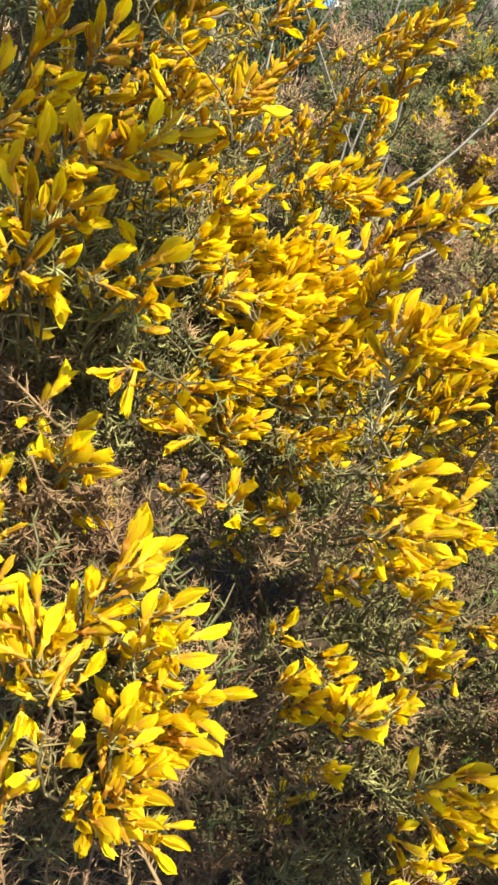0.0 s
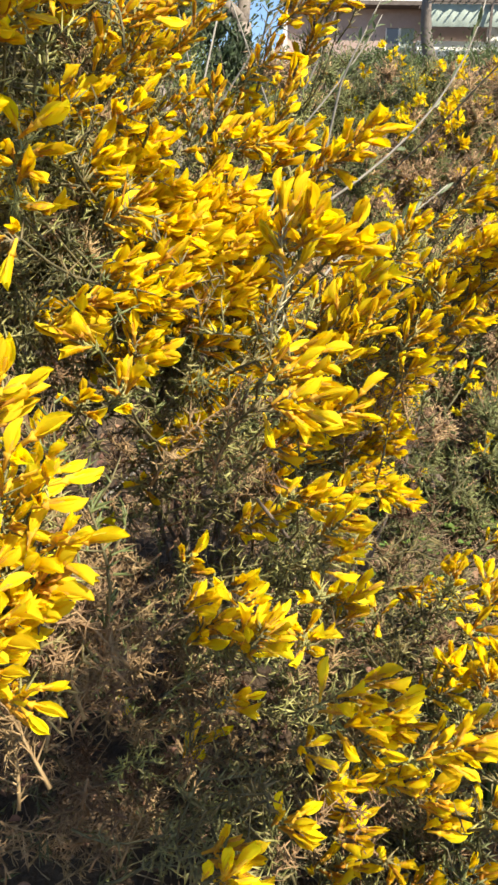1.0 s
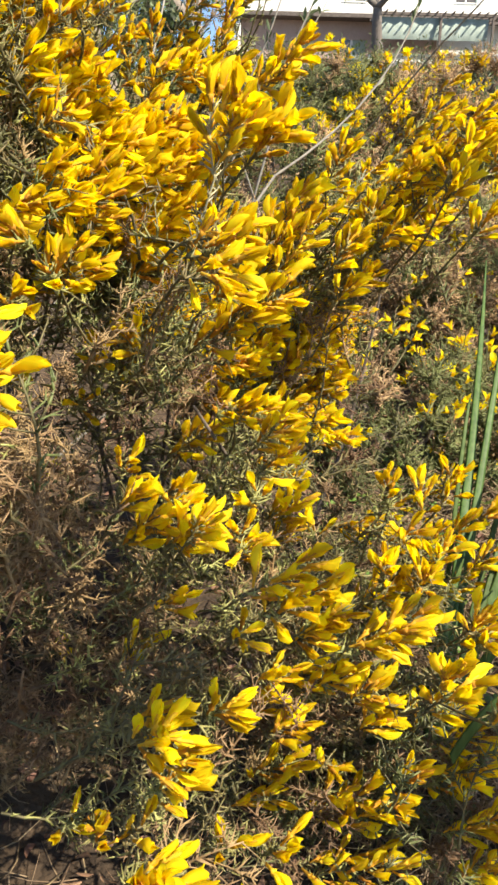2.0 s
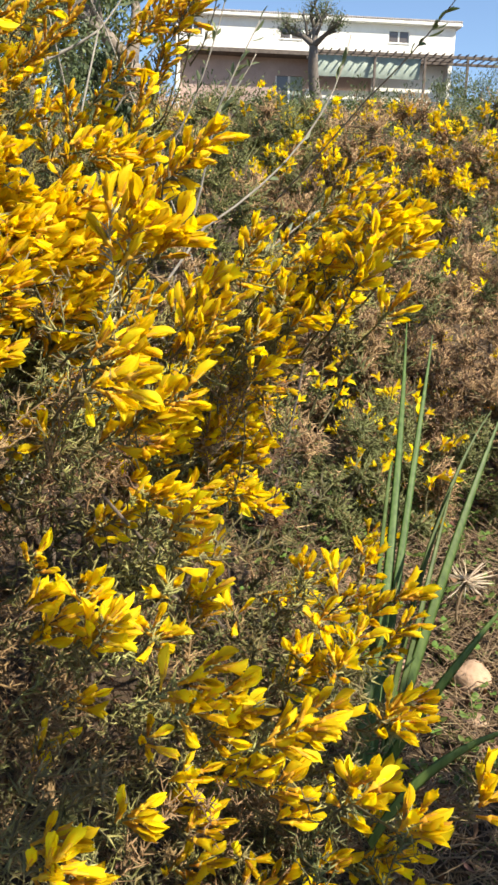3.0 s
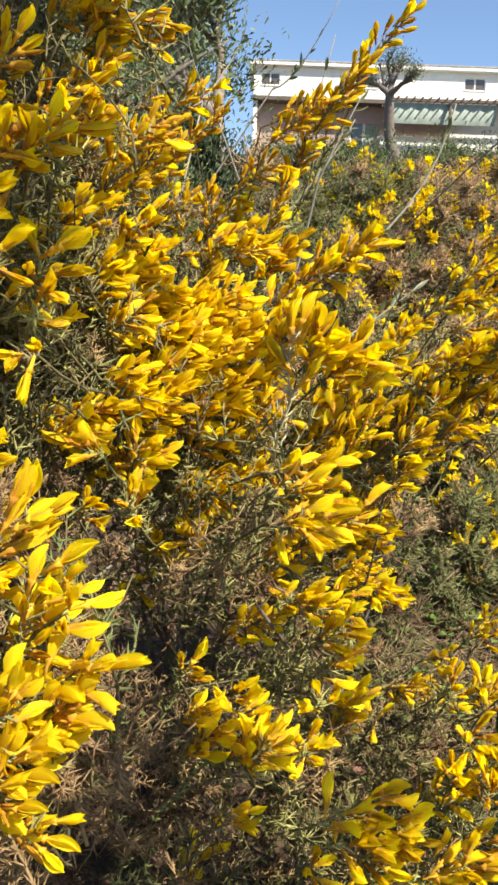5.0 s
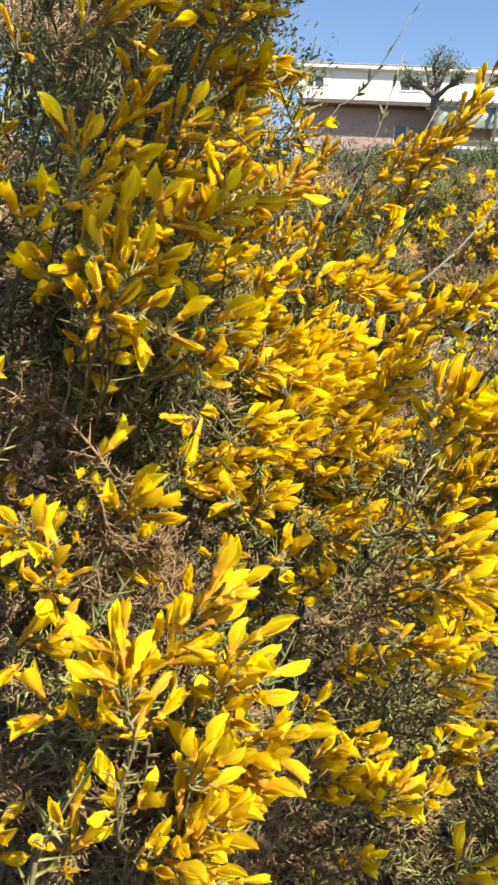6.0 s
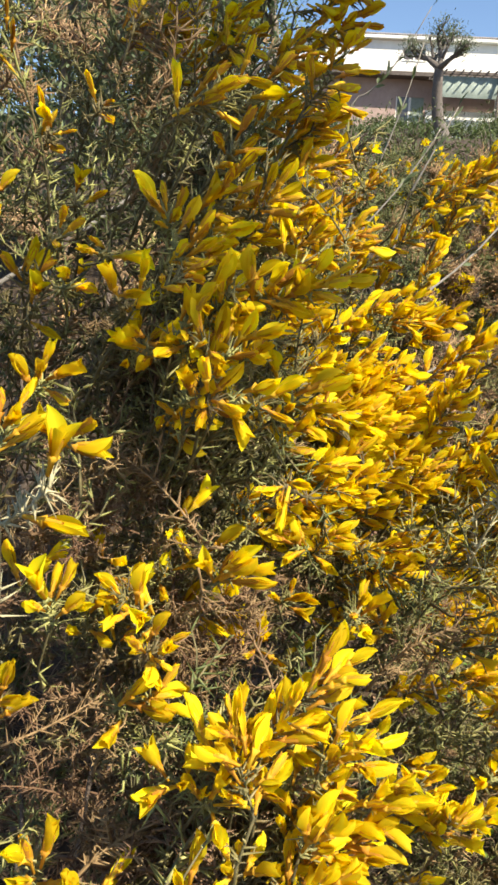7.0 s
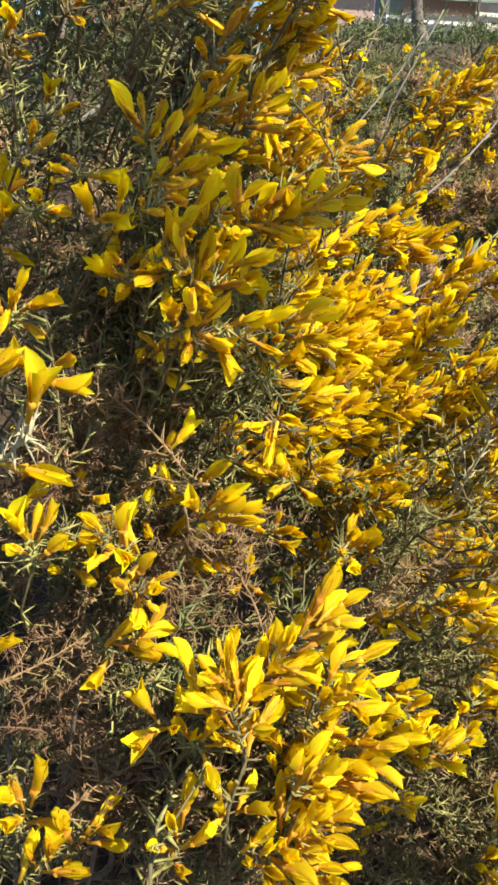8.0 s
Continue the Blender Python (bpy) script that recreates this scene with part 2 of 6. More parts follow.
def twig_mesh(name, seed, mats, length=0.09, density=205, spine_len=0.0132, thick=0.00102, side=6):
    r = random.Random(seed)
    s = Shape()
    main = bent((0, 0, 0), (r.uniform(-0.015, 0.015), r.uniform(-0.015, 0.015), length), 0.12, r)
    clothe(s, main, [0.0012 - 0.0007 * k / 6 for k in range(7)], density, spine_len, r, 1, thick)
    for k in range(side):
        u = r.uniform(0.15, 0.95) * 6
        i = min(int(u), 5)
        p = main[i].lerp(main[i + 1], u - i)
        w = r.uniform(0, 6.283)
        d = Vector((math.cos(w), math.sin(w), r.uniform(0.5, 1.3))).normalized()
        q = p + d * r.uniform(0.2, 0.42) * length
        clothe(s, bent(p, q, 0.1, r, 2), [0.0007, 0.0006, 0.0003], density * 1.0, spine_len * 0.85, r, 1, thick * 0.9, sides=3)
    return s.mesh(name, mats)


TWIGS = [twig_mesh("green_twig", 20 + k, [STEM, SPINE]) for k in range(6)]
TWIGS_SHADE_TONED = [twig_mesh("dark_twig", 30 + k, [STEM, SPINE_DARKENED]) for k in range(4)]
TWIGS_DEAD = [twig_mesh("dead_twig", 40 + k, [DEAD, DEAD], 0.075, 430, 0.0130, 0.00072, 6) for k in range(5)]
LIGHT_BIAS = Vector((0.70, -0.20, 0.16))
shoots = {}


def gorse_bush(x, y, label, lean=0.62, bloom=1.16):
    bush = empty("gorse_bush", (x, y, ground_z(x, y) - 0.01))
    shoots[bush] = []
    bush["lean"], bush["bloom"] = lean, bloom
    return tagged(bush, label, "gorse bush", "gorse bushes")


def shoot(bush, base, tip, flowers, spread=1.0, stem=None, size=1.0):
    """One flowering shoot: a spiny stem from within the bush, and flowers along its outer part up to tip."""
    base, tip = Vector(base), Vector(tip)
    way = (tip - base).normalized()
    tip = tip - way * 0.013
    if (tip - base).dot(way) < 0.014:
        base = tip - way * 0.014
    shoots[bush].append((base, tip))
    root = Vector(bush.location)
    along = (tip - base)
    inner = base - along.normalized() * 0.03 + (root + Vector((0, 0.1, 0.15)) - base).normalized() * rnd.uniform(0.04, 0.09)
    s = Shape()
    pts = bent(inner, base, 0.15, rnd, 3)[:-1] + bent(base, tip, 0.06, rnd, 6)
    n = len(pts)
    clothe(s, pts, [0.0010 - 0.0006 * k / (n - 1) for k in range(n)], 310, 0.0128, rnd, 1, 0.00092)
    o = Vector(bush.location)
    s.v = [v - o for v in s.v]
    branch = hang("branch", s.mesh("branch", stem or [STEM, SPINE]), bush)
    length = max(along.length, 0.012)
    d0 = along.normalized()
    spin = rnd.uniform(0, 6.28)
    flowers = round(flowers * bush["bloom"])
    for k in range(flowers):
        u = 0.12 + 0.9 * (k + rnd.uniform(-0.3, 0.3)) / max(flowers - 1, 1) if flowers > 1 else 0.9
        u = min(max(u, 0.0), 1.0)
        p = base + along * u + jitter(0.0015)
        spin += 2.4
        a = d0.orthogonal().normalized()
        a.rotate(Matrix.Rotation(spin, 3, d0))
        lift = 0.6 + 0.6 * (1 - u)
        d = (d0 * (1.0 + 0.5 * u) + a * lift * spread + LIGHT_BIAS * bush["lean"] + jitter(0.7)).normalized()
        m = aim(p + d * 0.006 + a * 0.002 + Vector((0.002, -0.006, 0.003)), d, rnd.uniform(0, 6.28)) @ Matrix.Scale(rnd.uniform(0.85, 1.2) * size, 4)
        hang("flower", FLOWERS[rnd.choice(BUDDING if tip.z > 1.29 and rnd.random() < 0.85 else ODDS)], branch, local(bush, m))
    return branch


def trunk_of(bush, targets, label=""):
    """Woody stems that fan out from the foot of the bush towards its shoots."""
    o = Vector(bush.location)
    for t in targets:
        s = Shape()
        t = Vector(t) - o
        pts = bent((rnd.uniform(-0.03, 0.03), rnd.uniform(-0.03, 0.03), -0.03), t, 0.12, rnd, 8)
        s.tube(pts, [0.0042 - 0.003 * k / 8 for k in range(9)], 6, 0)
        hang("woody_stem", s.mesh("woody_stem", [BARK]), bush)


def mesh_arrays(me):
    """The vertices of a mesh as an array, its faces and their materials."""
    v = np.empty(len(me.vertices) * 3)
    me.vertices.foreach_get("co", v)
    return v.reshape(-1, 3), [tuple(p.vertices) for p in me.polygons], [p.material_index for p in me.polygons]


def joined(name, pieces, mats, parent, label=""):
    """Many copies of a few meshes as one mesh under a thing; pieces: (mesh, pose from the thing's foot)."""
    known, verts, faces, kinds, at = {}, [], [], [], 0
    for data, m in pieces:
        if data not in known:
            known[data] = mesh_arrays(data)
        v, f, k = known[data]
        turn = np.array(m)
        verts.append(v @ turn[:3, :3].T + turn[:3, 3])
        faces += [tuple(i + at for i in q) for q in f]
        kinds += k
        at += len(v)
    me = bpy.data.meshes.new(name)
    me.from_pydata(np.concatenate(verts).tolist(), [], faces)
    for q in mats:
        me.materials.append(q)
    me.polygons.foreach_set("material_index", kinds)
    me.polygons.foreach_set("use_smooth", [True] * len(faces))
    return hang(name, me, parent, label=label, kind="stuff")


def fill(bush, count, back=0.10, dead=0.25, zones=(), drop=0.05, reach=0.18):
    """Spiny twigs without flowers between neighbouring shoots, browner towards the inside; the innermost green is
    darkened to paint shade.
    """
    tips = shoots[bush]
    inner = {"dark_twig": [], "dead_twig": []}
    made = 0
    while made < count:
        b, t = rnd.choice(tips)
        near = [q for q in tips if (q[0] - b).length < reach]
        b2, t2 = rnd.choice(near)
        p = b.lerp(b2, rnd.random()) + jitter(0.025)
        if any((p - Vector(c)).length < r for c, r in HOLLOWS):
            made += 1
            continue
        depth = rnd.random() ** 1.3
        p += Vector((rnd.uniform(-0.03, 0.02), 0.03 + back * depth, -0.008 - drop * depth))
        out = ((t - b).normalized() * 0.7 + Vector((0.1, -0.4, 0.45)) + jitter(0.8)).normalized()
        brown = dead * (0.4 + 1.2 * depth)
        for c, r, share in zones:
            if (p - Vector(c)).length < r:
                brown = share
        pick = rnd.random()
        if pick < brown:
            name, data = "dead_twig", rnd.choice(TWIGS_DEAD)
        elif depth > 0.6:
            name, data = "dark_twig", rnd.choice(TWIGS_SHADE_TONED)
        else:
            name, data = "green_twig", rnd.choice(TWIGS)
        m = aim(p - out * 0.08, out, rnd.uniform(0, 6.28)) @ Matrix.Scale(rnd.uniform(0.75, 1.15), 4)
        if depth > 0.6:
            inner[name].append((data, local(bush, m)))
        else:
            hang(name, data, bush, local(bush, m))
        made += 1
    joined("dark_thicket", inner["dark_twig"], [STEM, SPINE_DARKENED], bush, "twigs behind the shoots, shade put into their dark green")
    joined("dead_thicket", inner["dead_twig"], [DEAD, DEAD], bush, "dead brown twigs behind the shoots")


def thicket(bush, count, x0, x1, y0, y1, z0, z1, dead=0.7):
    """The dense inside of a bush: larger twigs, mostly dead; the green ones carry painted shade."""
    brown, dark = [], []
    for _ in range(count):
        p = Vector((rnd.uniform(x0, x1), rnd.uniform(y0, y1), rnd.uniform(z0, z1)))
        d = (Vector((0.1, -0.3, 0.6)) + jitter(0.8)).normalized()
        m = local(bush, aim(p, d, rnd.uniform(0, 6.28)) @ Matrix.Scale(rnd.uniform(0.8, 1.25), 4))
        if rnd.random() < dead:
            brown.append((rnd.choice(TWIGS_DEAD), m))
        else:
            dark.append((rnd.choice(TWIGS_SHADE_TONED), m))
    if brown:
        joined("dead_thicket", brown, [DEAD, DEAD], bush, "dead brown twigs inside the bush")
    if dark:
        joined("dark_thicket", dark, [STEM, SPINE_DARKENED], bush, "twigs inside the bush, shade put into their dark green")


def brown_patch(bush, centre, r, count):
    """A patch of dry brown spines among the green."""
    for _ in range(count):
        p = Vector(centre) + Vector((rnd.gauss(0, 0.5), rnd.gauss(0.2, 0.4), rnd.gauss(0, 0.5))) * r
        d = (Vector((0.05, -0.5, 0.3)) + jitter(0.9)).normalized()
        hang("dead_twig", rnd.choice(TWIGS_DEAD), bush, local(bush, aim(p - d * 0.05, d, rnd.uniform(0, 6.28)) @ Matrix.Scale(rnd.uniform(0.6, 0.95), 4)))


near_bush = gorse_bush(-0.16, 0.42, "near gorse bush, dense yellow flowers on spiny green shoots", 0.3)
left_bush = gorse_bush(-0.25, 0.72, "tall gorse bush with scattered yellow flowers and brown spines", 0.35)
main_bush = gorse_bush(0.02, 0.95, "gorse bush thick with yellow pea flowers above spiny twigs", bloom=1.3)
right_bush = gorse_bush(0.18, 1.10, "gorse bush with long arching yellow-flowered branches", bloom=1.28)
low_bush = gorse_bush(0.20, 0.75, "low gorse bush, yellow flower clusters over shaded spiny twigs", bloom=0.95)

# shoots
shoot(near_bush, (-0.041, 0.327, 1.103), (-0.006, 0.333, 1.151), 11, size=0.85)
shoot(near_bush, (-0.040, 0.341, 1.097), (-0.004, 0.346, 1.148), 10, size=0.85)
shoot(near_bush, (-0.029, 0.347, 1.068), (0.015, 0.334, 1.110), 11, size=0.85)
shoot(near_bush, (-0.042, 0.367, 1.068), (0.007, 0.364, 1.105), 10, size=0.85)
shoot(near_bush, (-0.021, 0.339, 1.060), (0.024, 0.329, 1.088), 10, size=0.85)
shoot(near_bush, (-0.027, 0.335, 1.046), (0.018, 0.326, 1.074), 9, size=0.85)
shoot(near_bush, (-0.037, 0.328, 1.073), (-0.054, 0.323, 1.130), 10, size=0.85)
shoot(near_bush, (-0.038, 0.303, 1.089), (-0.054, 0.311, 1.133), 9, size=0.85)
shoot(near_bush, (-0.047, 0.329, 1.080), (-0.063, 0.320, 1.120), 8, size=0.85)
shoot(near_bush, (-0.038, 0.337, 1.074), (-0.054, 0.337, 1.109), 8, size=0.85)
shoot(near_bush, (-0.024, 0.342, 1.034), (0.013, 0.324, 1.068), 11, size=0.85)
shoot(near_bush, (-0.036, 0.338, 1.028), (0.004, 0.330, 1.054), 10, size=0.85)
shoot(near_bush, (-0.027, 0.315, 1.040), (0.002, 0.305, 1.063), 10, size=0.85)
shoot(near_bush, (-0.039, 0.312, 1.030), (-0.009, 0.304, 1.052), 9, size=0.85)
shoot(near_bush, (-0.036, 0.325, 1.020), (-0.006, 0.299, 1.045), 10, size=0.85)
shoot(near_bush, (-0.025, 0.333, 1.005), (0.007, 0.317, 1.021), 9, size=0.85)
shoot(near_bush, (-0.062, 0.329, 1.073), (-0.052, 0.314, 1.092), 5, size=0.85)
shoot(near_bush, (-0.065, 0.341, 1.073), (-0.085, 0.313, 1.099), 5, size=0.85)
shoot(near_bush, (-0.045, 0.319, 1.044), (-0.048, 0.309, 1.071), 5, size=0.85)
shoot(near_bush, (-0.069, 0.318, 1.017), (-0.064, 0.304, 1.059), 6, size=0.85)
shoot(near_bush, (-0.012, 0.334, 1.082), (-0.001, 0.322, 1.134), 6, size=0.85)
shoot(near_bush, (-0.017, 0.314, 1.065), (-0.009, 0.313, 1.088), 7, size=0.85)
shoot(near_bush, (-0.024, 0.348, 1.045), (-0.016, 0.343, 1.072), 7, size=0.85)

# shoots
shoot(left_bush, (-0.072, 0.423, 1.137), (-0.055, 0.406, 1.161), 6)
shoot(left_bush, (-0.096, 0.481, 1.095), (-0.058, 0.454, 1.105), 5)
shoot(left_bush, (-0.098, 0.421, 1.113), (-0.123, 0.407, 1.141), 8)
shoot(left_bush, (-0.101, 0.402, 1.110), (-0.089, 0.376, 1.118), 6)
shoot(left_bush, (-0.108, 0.393, 1.085), (-0.083, 0.376, 1.097), 4)
shoot(left_bush, (-0.147, 0.389, 1.126), (-0.146, 0.378, 1.155), 4)
shoot(left_bush, (-0.112, 0.396, 1.069), (-0.111, 0.378, 1.097), 2)
shoot(left_bush, (-0.145, 0.351, 1.006), (-0.139, 0.340, 1.036), 4)
shoot(left_bush, (-0.126, 0.351, 0.986), (-0.104, 0.340, 1.026), 5)
shoot(left_bush, (-0.142, 0.337, 0.982), (-0.120, 0.329, 1.015), 6)
shoot(left_bush, (-0.135, 0.283, 1.215), (-0.103, 0.259, 1.244), 2, stem=[POD, POD])
shoot(left_bush, (-0.077, 0.411, 1.236), (-0.071, 0.376, 1.252), 4)
shoot(left_bush, (-0.110, 0.463, 1.252), (-0.114, 0.422, 1.272), 6)
shoot(left_bush, (-0.127, 0.455, 1.276), (-0.124, 0.424, 1.293), 3)
shoot(left_bush, (-0.107, 0.476, 1.323), (-0.107, 0.459, 1.339), 6)
shoot(left_bush, (-0.087, 0.493, 1.314), (-0.079, 0.456, 1.329), 2)
shoot(left_bush, (-0.138, 0.474, 1.307), (-0.139, 0.432, 1.311), 3)
shoot(left_bush, (-0.166, 0.505, 1.332), (-0.154, 0.467, 1.339), 2)
shoot(left_bush, (-0.171, 0.467, 1.312), (-0.151, 0.443, 1.321), 3)
shoot(left_bush, (-0.160, 0.453, 1.291), (-0.147, 0.422, 1.291), 2)
shoot(left_bush, (-0.162, 0.416, 1.241), (-0.152, 0.402, 1.254), 4)
shoot(left_bush, (-0.150, 0.409, 1.215), (-0.132, 0.377, 1.226), 3)
shoot(left_bush, (-0.089, 0.434, 1.259), (-0.089, 0.406, 1.270), 5)
shoot(left_bush, (-0.077, 0.429, 1.255), (-0.080, 0.411, 1.275), 3)
shoot(left_bush, (-0.054, 0.464, 1.277), (-0.063, 0.451, 1.289), 4)
shoot(left_bush, (-0.201, 0.552, 1.370), (-0.183, 0.516, 1.384), 5)
shoot(left_bush, (-0.169, 0.560, 1.394), (-0.151, 0.521, 1.395), 3)
shoot(left_bush, (-0.171, 0.376, 1.214), (-0.158, 0.371, 1.242), 5)
shoot(left_bush, (-0.185, 0.393, 1.056), (-0.168, 0.381, 1.098), 5)
shoot(left_bush, (-0.069, 0.497, 1.321), (-0.054, 0.481, 1.323), 3)
shoot(left_bush, (-0.089, 0.470, 1.306), (-0.072, 0.459, 1.316), 4)
shoot(left_bush, (-0.083, 0.490, 1.283), (-0.064, 0.451, 1.294), 5)
shoot(left_bush, (-0.085, 0.456, 1.280), (-0.080, 0.437, 1.294), 3)
shoot(left_bush, (-0.082, 0.427, 1.264), (-0.071, 0.389, 1.271), 2)
shoot(left_bush, (-0.067, 0.419, 1.262), (-0.061, 0.405, 1.273), 2)
shoot(left_bush, (-0.077, 0.418, 1.248), (-0.067, 0.394, 1.260), 2)
shoot(left_bush, (-0.085, 0.408, 1.240), (-0.080, 0.390, 1.252), 3)
shoot(left_bush, (-0.070, 0.421, 1.238), (-0.052, 0.387, 1.251), 2)
shoot(left_bush, (-0.059, 0.442, 1.255), (-0.050, 0.413, 1.265), 2)
shoot(left_bush, (-0.058, 0.439, 1.234), (-0.040, 0.420, 1.239), 2)
shoot(left_bush, (-0.055, 0.479, 1.221), (-0.025, 0.442, 1.227), 3)
shoot(left_bush, (-0.040, 0.459, 1.210), (-0.027, 0.439, 1.218), 2)
shoot(left_bush, (-0.180, 0.447, 1.118), (-0.166, 0.433, 1.143), 3)
shoot(left_bush, (-0.161, 0.448, 1.104), (-0.147, 0.433, 1.131), 3)
shoot(left_bush, (-0.145, 0.446, 1.092), (-0.132, 0.430, 1.119), 3)
shoot(left_bush, (-0.125, 0.442, 1.088), (-0.113, 0.431, 1.113), 3)
shoot(left_bush, (-0.108, 0.472, 1.110), (-0.095, 0.446, 1.141), 3)
shoot(left_bush, (-0.082, 0.464, 1.128), (-0.072, 0.452, 1.152), 3)
shoot(left_bush, (-0.071, 0.460, 1.105), (-0.061, 0.444, 1.132), 3)
shoot(left_bush, (-0.122, 0.465, 1.097), (-0.109, 0.439, 1.129), 3)
shoot(left_bush, (-0.194, 0.496, 1.267), (-0.175, 0.465, 1.287), 3)
shoot(left_bush, (-0.130, 0.492, 1.245), (-0.118, 0.475, 1.265), 3)
shoot(left_bush, (-0.097, 0.493, 1.236), (-0.086, 0.477, 1.257), 3)
shoot(left_bush, (-0.050, 0.510, 1.224), (-0.041, 0.478, 1.248), 3)
shoot(left_bush, (-0.068, 0.482, 1.207), (-0.059, 0.474, 1.227), 3)
shoot(left_bush, (-0.098, 0.466, 1.150), (-0.088, 0.458, 1.173), 3)
shoot(left_bush, (-0.140, 0.462, 1.124), (-0.127, 0.445, 1.151), 3)

# shoots
shoot(left_bush, (-0.045, 0.738, 1.234), (-0.005, 0.715, 1.259), 10)
shoot(left_bush, (-0.064, 0.756, 1.241), (-0.022, 0.738, 1.266), 9)
shoot(left_bush, (-0.048, 0.731, 1.204), (0.001, 0.695, 1.233), 10)
shoot(left_bush, (-0.069, 0.694, 1.203), (-0.021, 0.678, 1.228), 9)
shoot(left_bush, (-0.042, 0.680, 1.192), (-0.003, 0.649, 1.217), 9)
shoot(left_bush, (-0.049, 0.697, 1.169), (-0.007, 0.680, 1.194), 8)
shoot(left_bush, (-0.048, 0.716, 1.290), (-0.008, 0.688, 1.339), 10)
shoot(left_bush, (-0.026, 0.693, 1.301), (0.011, 0.670, 1.347), 9)
shoot(left_bush, (-0.058, 0.691, 1.311), (-0.051, 0.661, 1.337), 7)
shoot(left_bush, (-0.073, 1.012, 1.339), (-0.031, 0.998, 1.376), 8)
shoot(left_bush, (-0.094, 1.032, 1.344), (-0.051, 1.012, 1.381), 7)
shoot(left_bush, (-0.020, 0.878, 1.338), (0.044, 0.854, 1.393), 13)
shoot(left_bush, (-0.044, 0.879, 1.317), (0.021, 0.855, 1.373), 12)
shoot(left_bush, (-0.039, 0.948, 1.389), (0.008, 0.902, 1.418), 10)
shoot(left_bush, (-0.016, 0.931, 1.395), (0.030, 0.905, 1.426), 9)
shoot(left_bush, (-0.050, 0.643, 1.389), (-0.018, 0.612, 1.407), 10)
shoot(left_bush, (-0.044, 0.646, 1.387), (-0.012, 0.623, 1.406), 9)
shoot(left_bush, (-0.077, 0.644, 1.395), (-0.048, 0.611, 1.412), 8)
shoot(left_bush, (-0.059, 0.637, 1.395), (-0.031, 0.615, 1.413), 7)
shoot(left_bush, (-0.057, 0.635, 1.416), (-0.001, 0.593, 1.452), 10)
shoot(left_bush, (-0.069, 0.652, 1.427), (-0.011, 0.624, 1.467), 9)
shoot(left_bush, (-0.047, 0.634, 1.461), (0.006, 0.604, 1.466), 12)
shoot(left_bush, (-0.046, 0.625, 1.477), (0.006, 0.602, 1.483), 10)
shoot(left_bush, (-0.121, 0.653, 1.432), (-0.089, 0.621, 1.456), 9)
shoot(left_bush, (-0.142, 0.655, 1.427), (-0.111, 0.634, 1.454), 8)
shoot(left_bush, (-0.147, 0.631, 1.449), (-0.121, 0.617, 1.464), 8)
shoot(left_bush, (-0.146, 0.654, 1.456), (-0.118, 0.634, 1.470), 7)
shoot(left_bush, (-0.108, 0.637, 1.459), (-0.078, 0.615, 1.469), 8)
shoot(left_bush, (-0.096, 0.620, 1.446), (-0.068, 0.599, 1.456), 7)
shoot(left_bush, (-0.167, 0.613, 1.450), (-0.141, 0.602, 1.459), 5)
shoot(left_bush, (-0.067, 0.657, 1.504), (-0.019, 0.625, 1.503), 10)
shoot(left_bush, (-0.048, 0.648, 1.512), (-0.001, 0.627, 1.513), 9)
shoot(left_bush, (-0.141, 0.639, 1.495), (-0.106, 0.613, 1.495), 8)
shoot(left_bush, (-0.146, 0.624, 1.495), (-0.112, 0.608, 1.498), 7)
shoot(left_bush, (-0.066, 0.596, 1.425), (-0.037, 0.571, 1.438), 8)
shoot(left_bush, (-0.063, 0.592, 1.432), (-0.033, 0.570, 1.444), 7)
shoot(left_bush, (-0.071, 0.773, 1.436), (-0.003, 0.768, 1.424), 12)
shoot(left_bush, (-0.062, 0.760, 1.445), (0.005, 0.749, 1.431), 10)
shoot(left_bush, (-0.077, 0.677, 1.375), (-0.034, 0.663, 1.389), 10)
shoot(left_bush, (-0.068, 0.663, 1.369), (-0.026, 0.646, 1.382), 9)
shoot(left_bush, (-0.078, 0.622, 1.338), (-0.038, 0.605, 1.361), 10)
shoot(left_bush, (-0.062, 0.635, 1.352), (-0.021, 0.615, 1.375), 9)
shoot(left_bush, (-0.064, 0.998, 1.417), (-0.028, 0.975, 1.423), 7)
shoot(left_bush, (-0.085, 1.075, 1.405), (-0.038, 1.042, 1.417), 7)
shoot(left_bush, (-0.094, 1.046, 1.371), (-0.045, 1.021, 1.370), 7)
shoot(left_bush, (-0.038, 0.957, 1.332), (-0.010, 0.922, 1.347), 5)
shoot(left_bush, (-0.074, 0.600, 1.315), (-0.039, 0.577, 1.322), 5)
shoot(left_bush, (-0.094, 0.533, 1.319), (-0.064, 0.517, 1.348), 8)
shoot(left_bush, (-0.105, 0.520, 1.306), (-0.075, 0.503, 1.334), 7)
shoot(left_bush, (-0.110, 0.816, 1.279), (-0.044, 0.793, 1.296), 10)
shoot(left_bush, (-0.094, 0.807, 1.260), (-0.030, 0.795, 1.278), 9)
shoot(left_bush, (-0.105, 0.677, 1.238), (-0.058, 0.655, 1.265), 12)
shoot(left_bush, (-0.111, 0.692, 1.255), (-0.065, 0.679, 1.282), 10)
shoot(left_bush, (-0.081, 0.766, 1.306), (-0.049, 0.739, 1.328), 12)
shoot(left_bush, (-0.066, 0.767, 1.322), (-0.035, 0.748, 1.343), 10)
shoot(left_bush, (-0.062, 0.896, 1.311), (-0.026, 0.872, 1.330), 8)
shoot(left_bush, (-0.048, 0.889, 1.335), (-0.013, 0.869, 1.353), 7)
shoot(left_bush, (-0.086, 0.806, 1.255), (-0.017, 0.787, 1.267), 13)
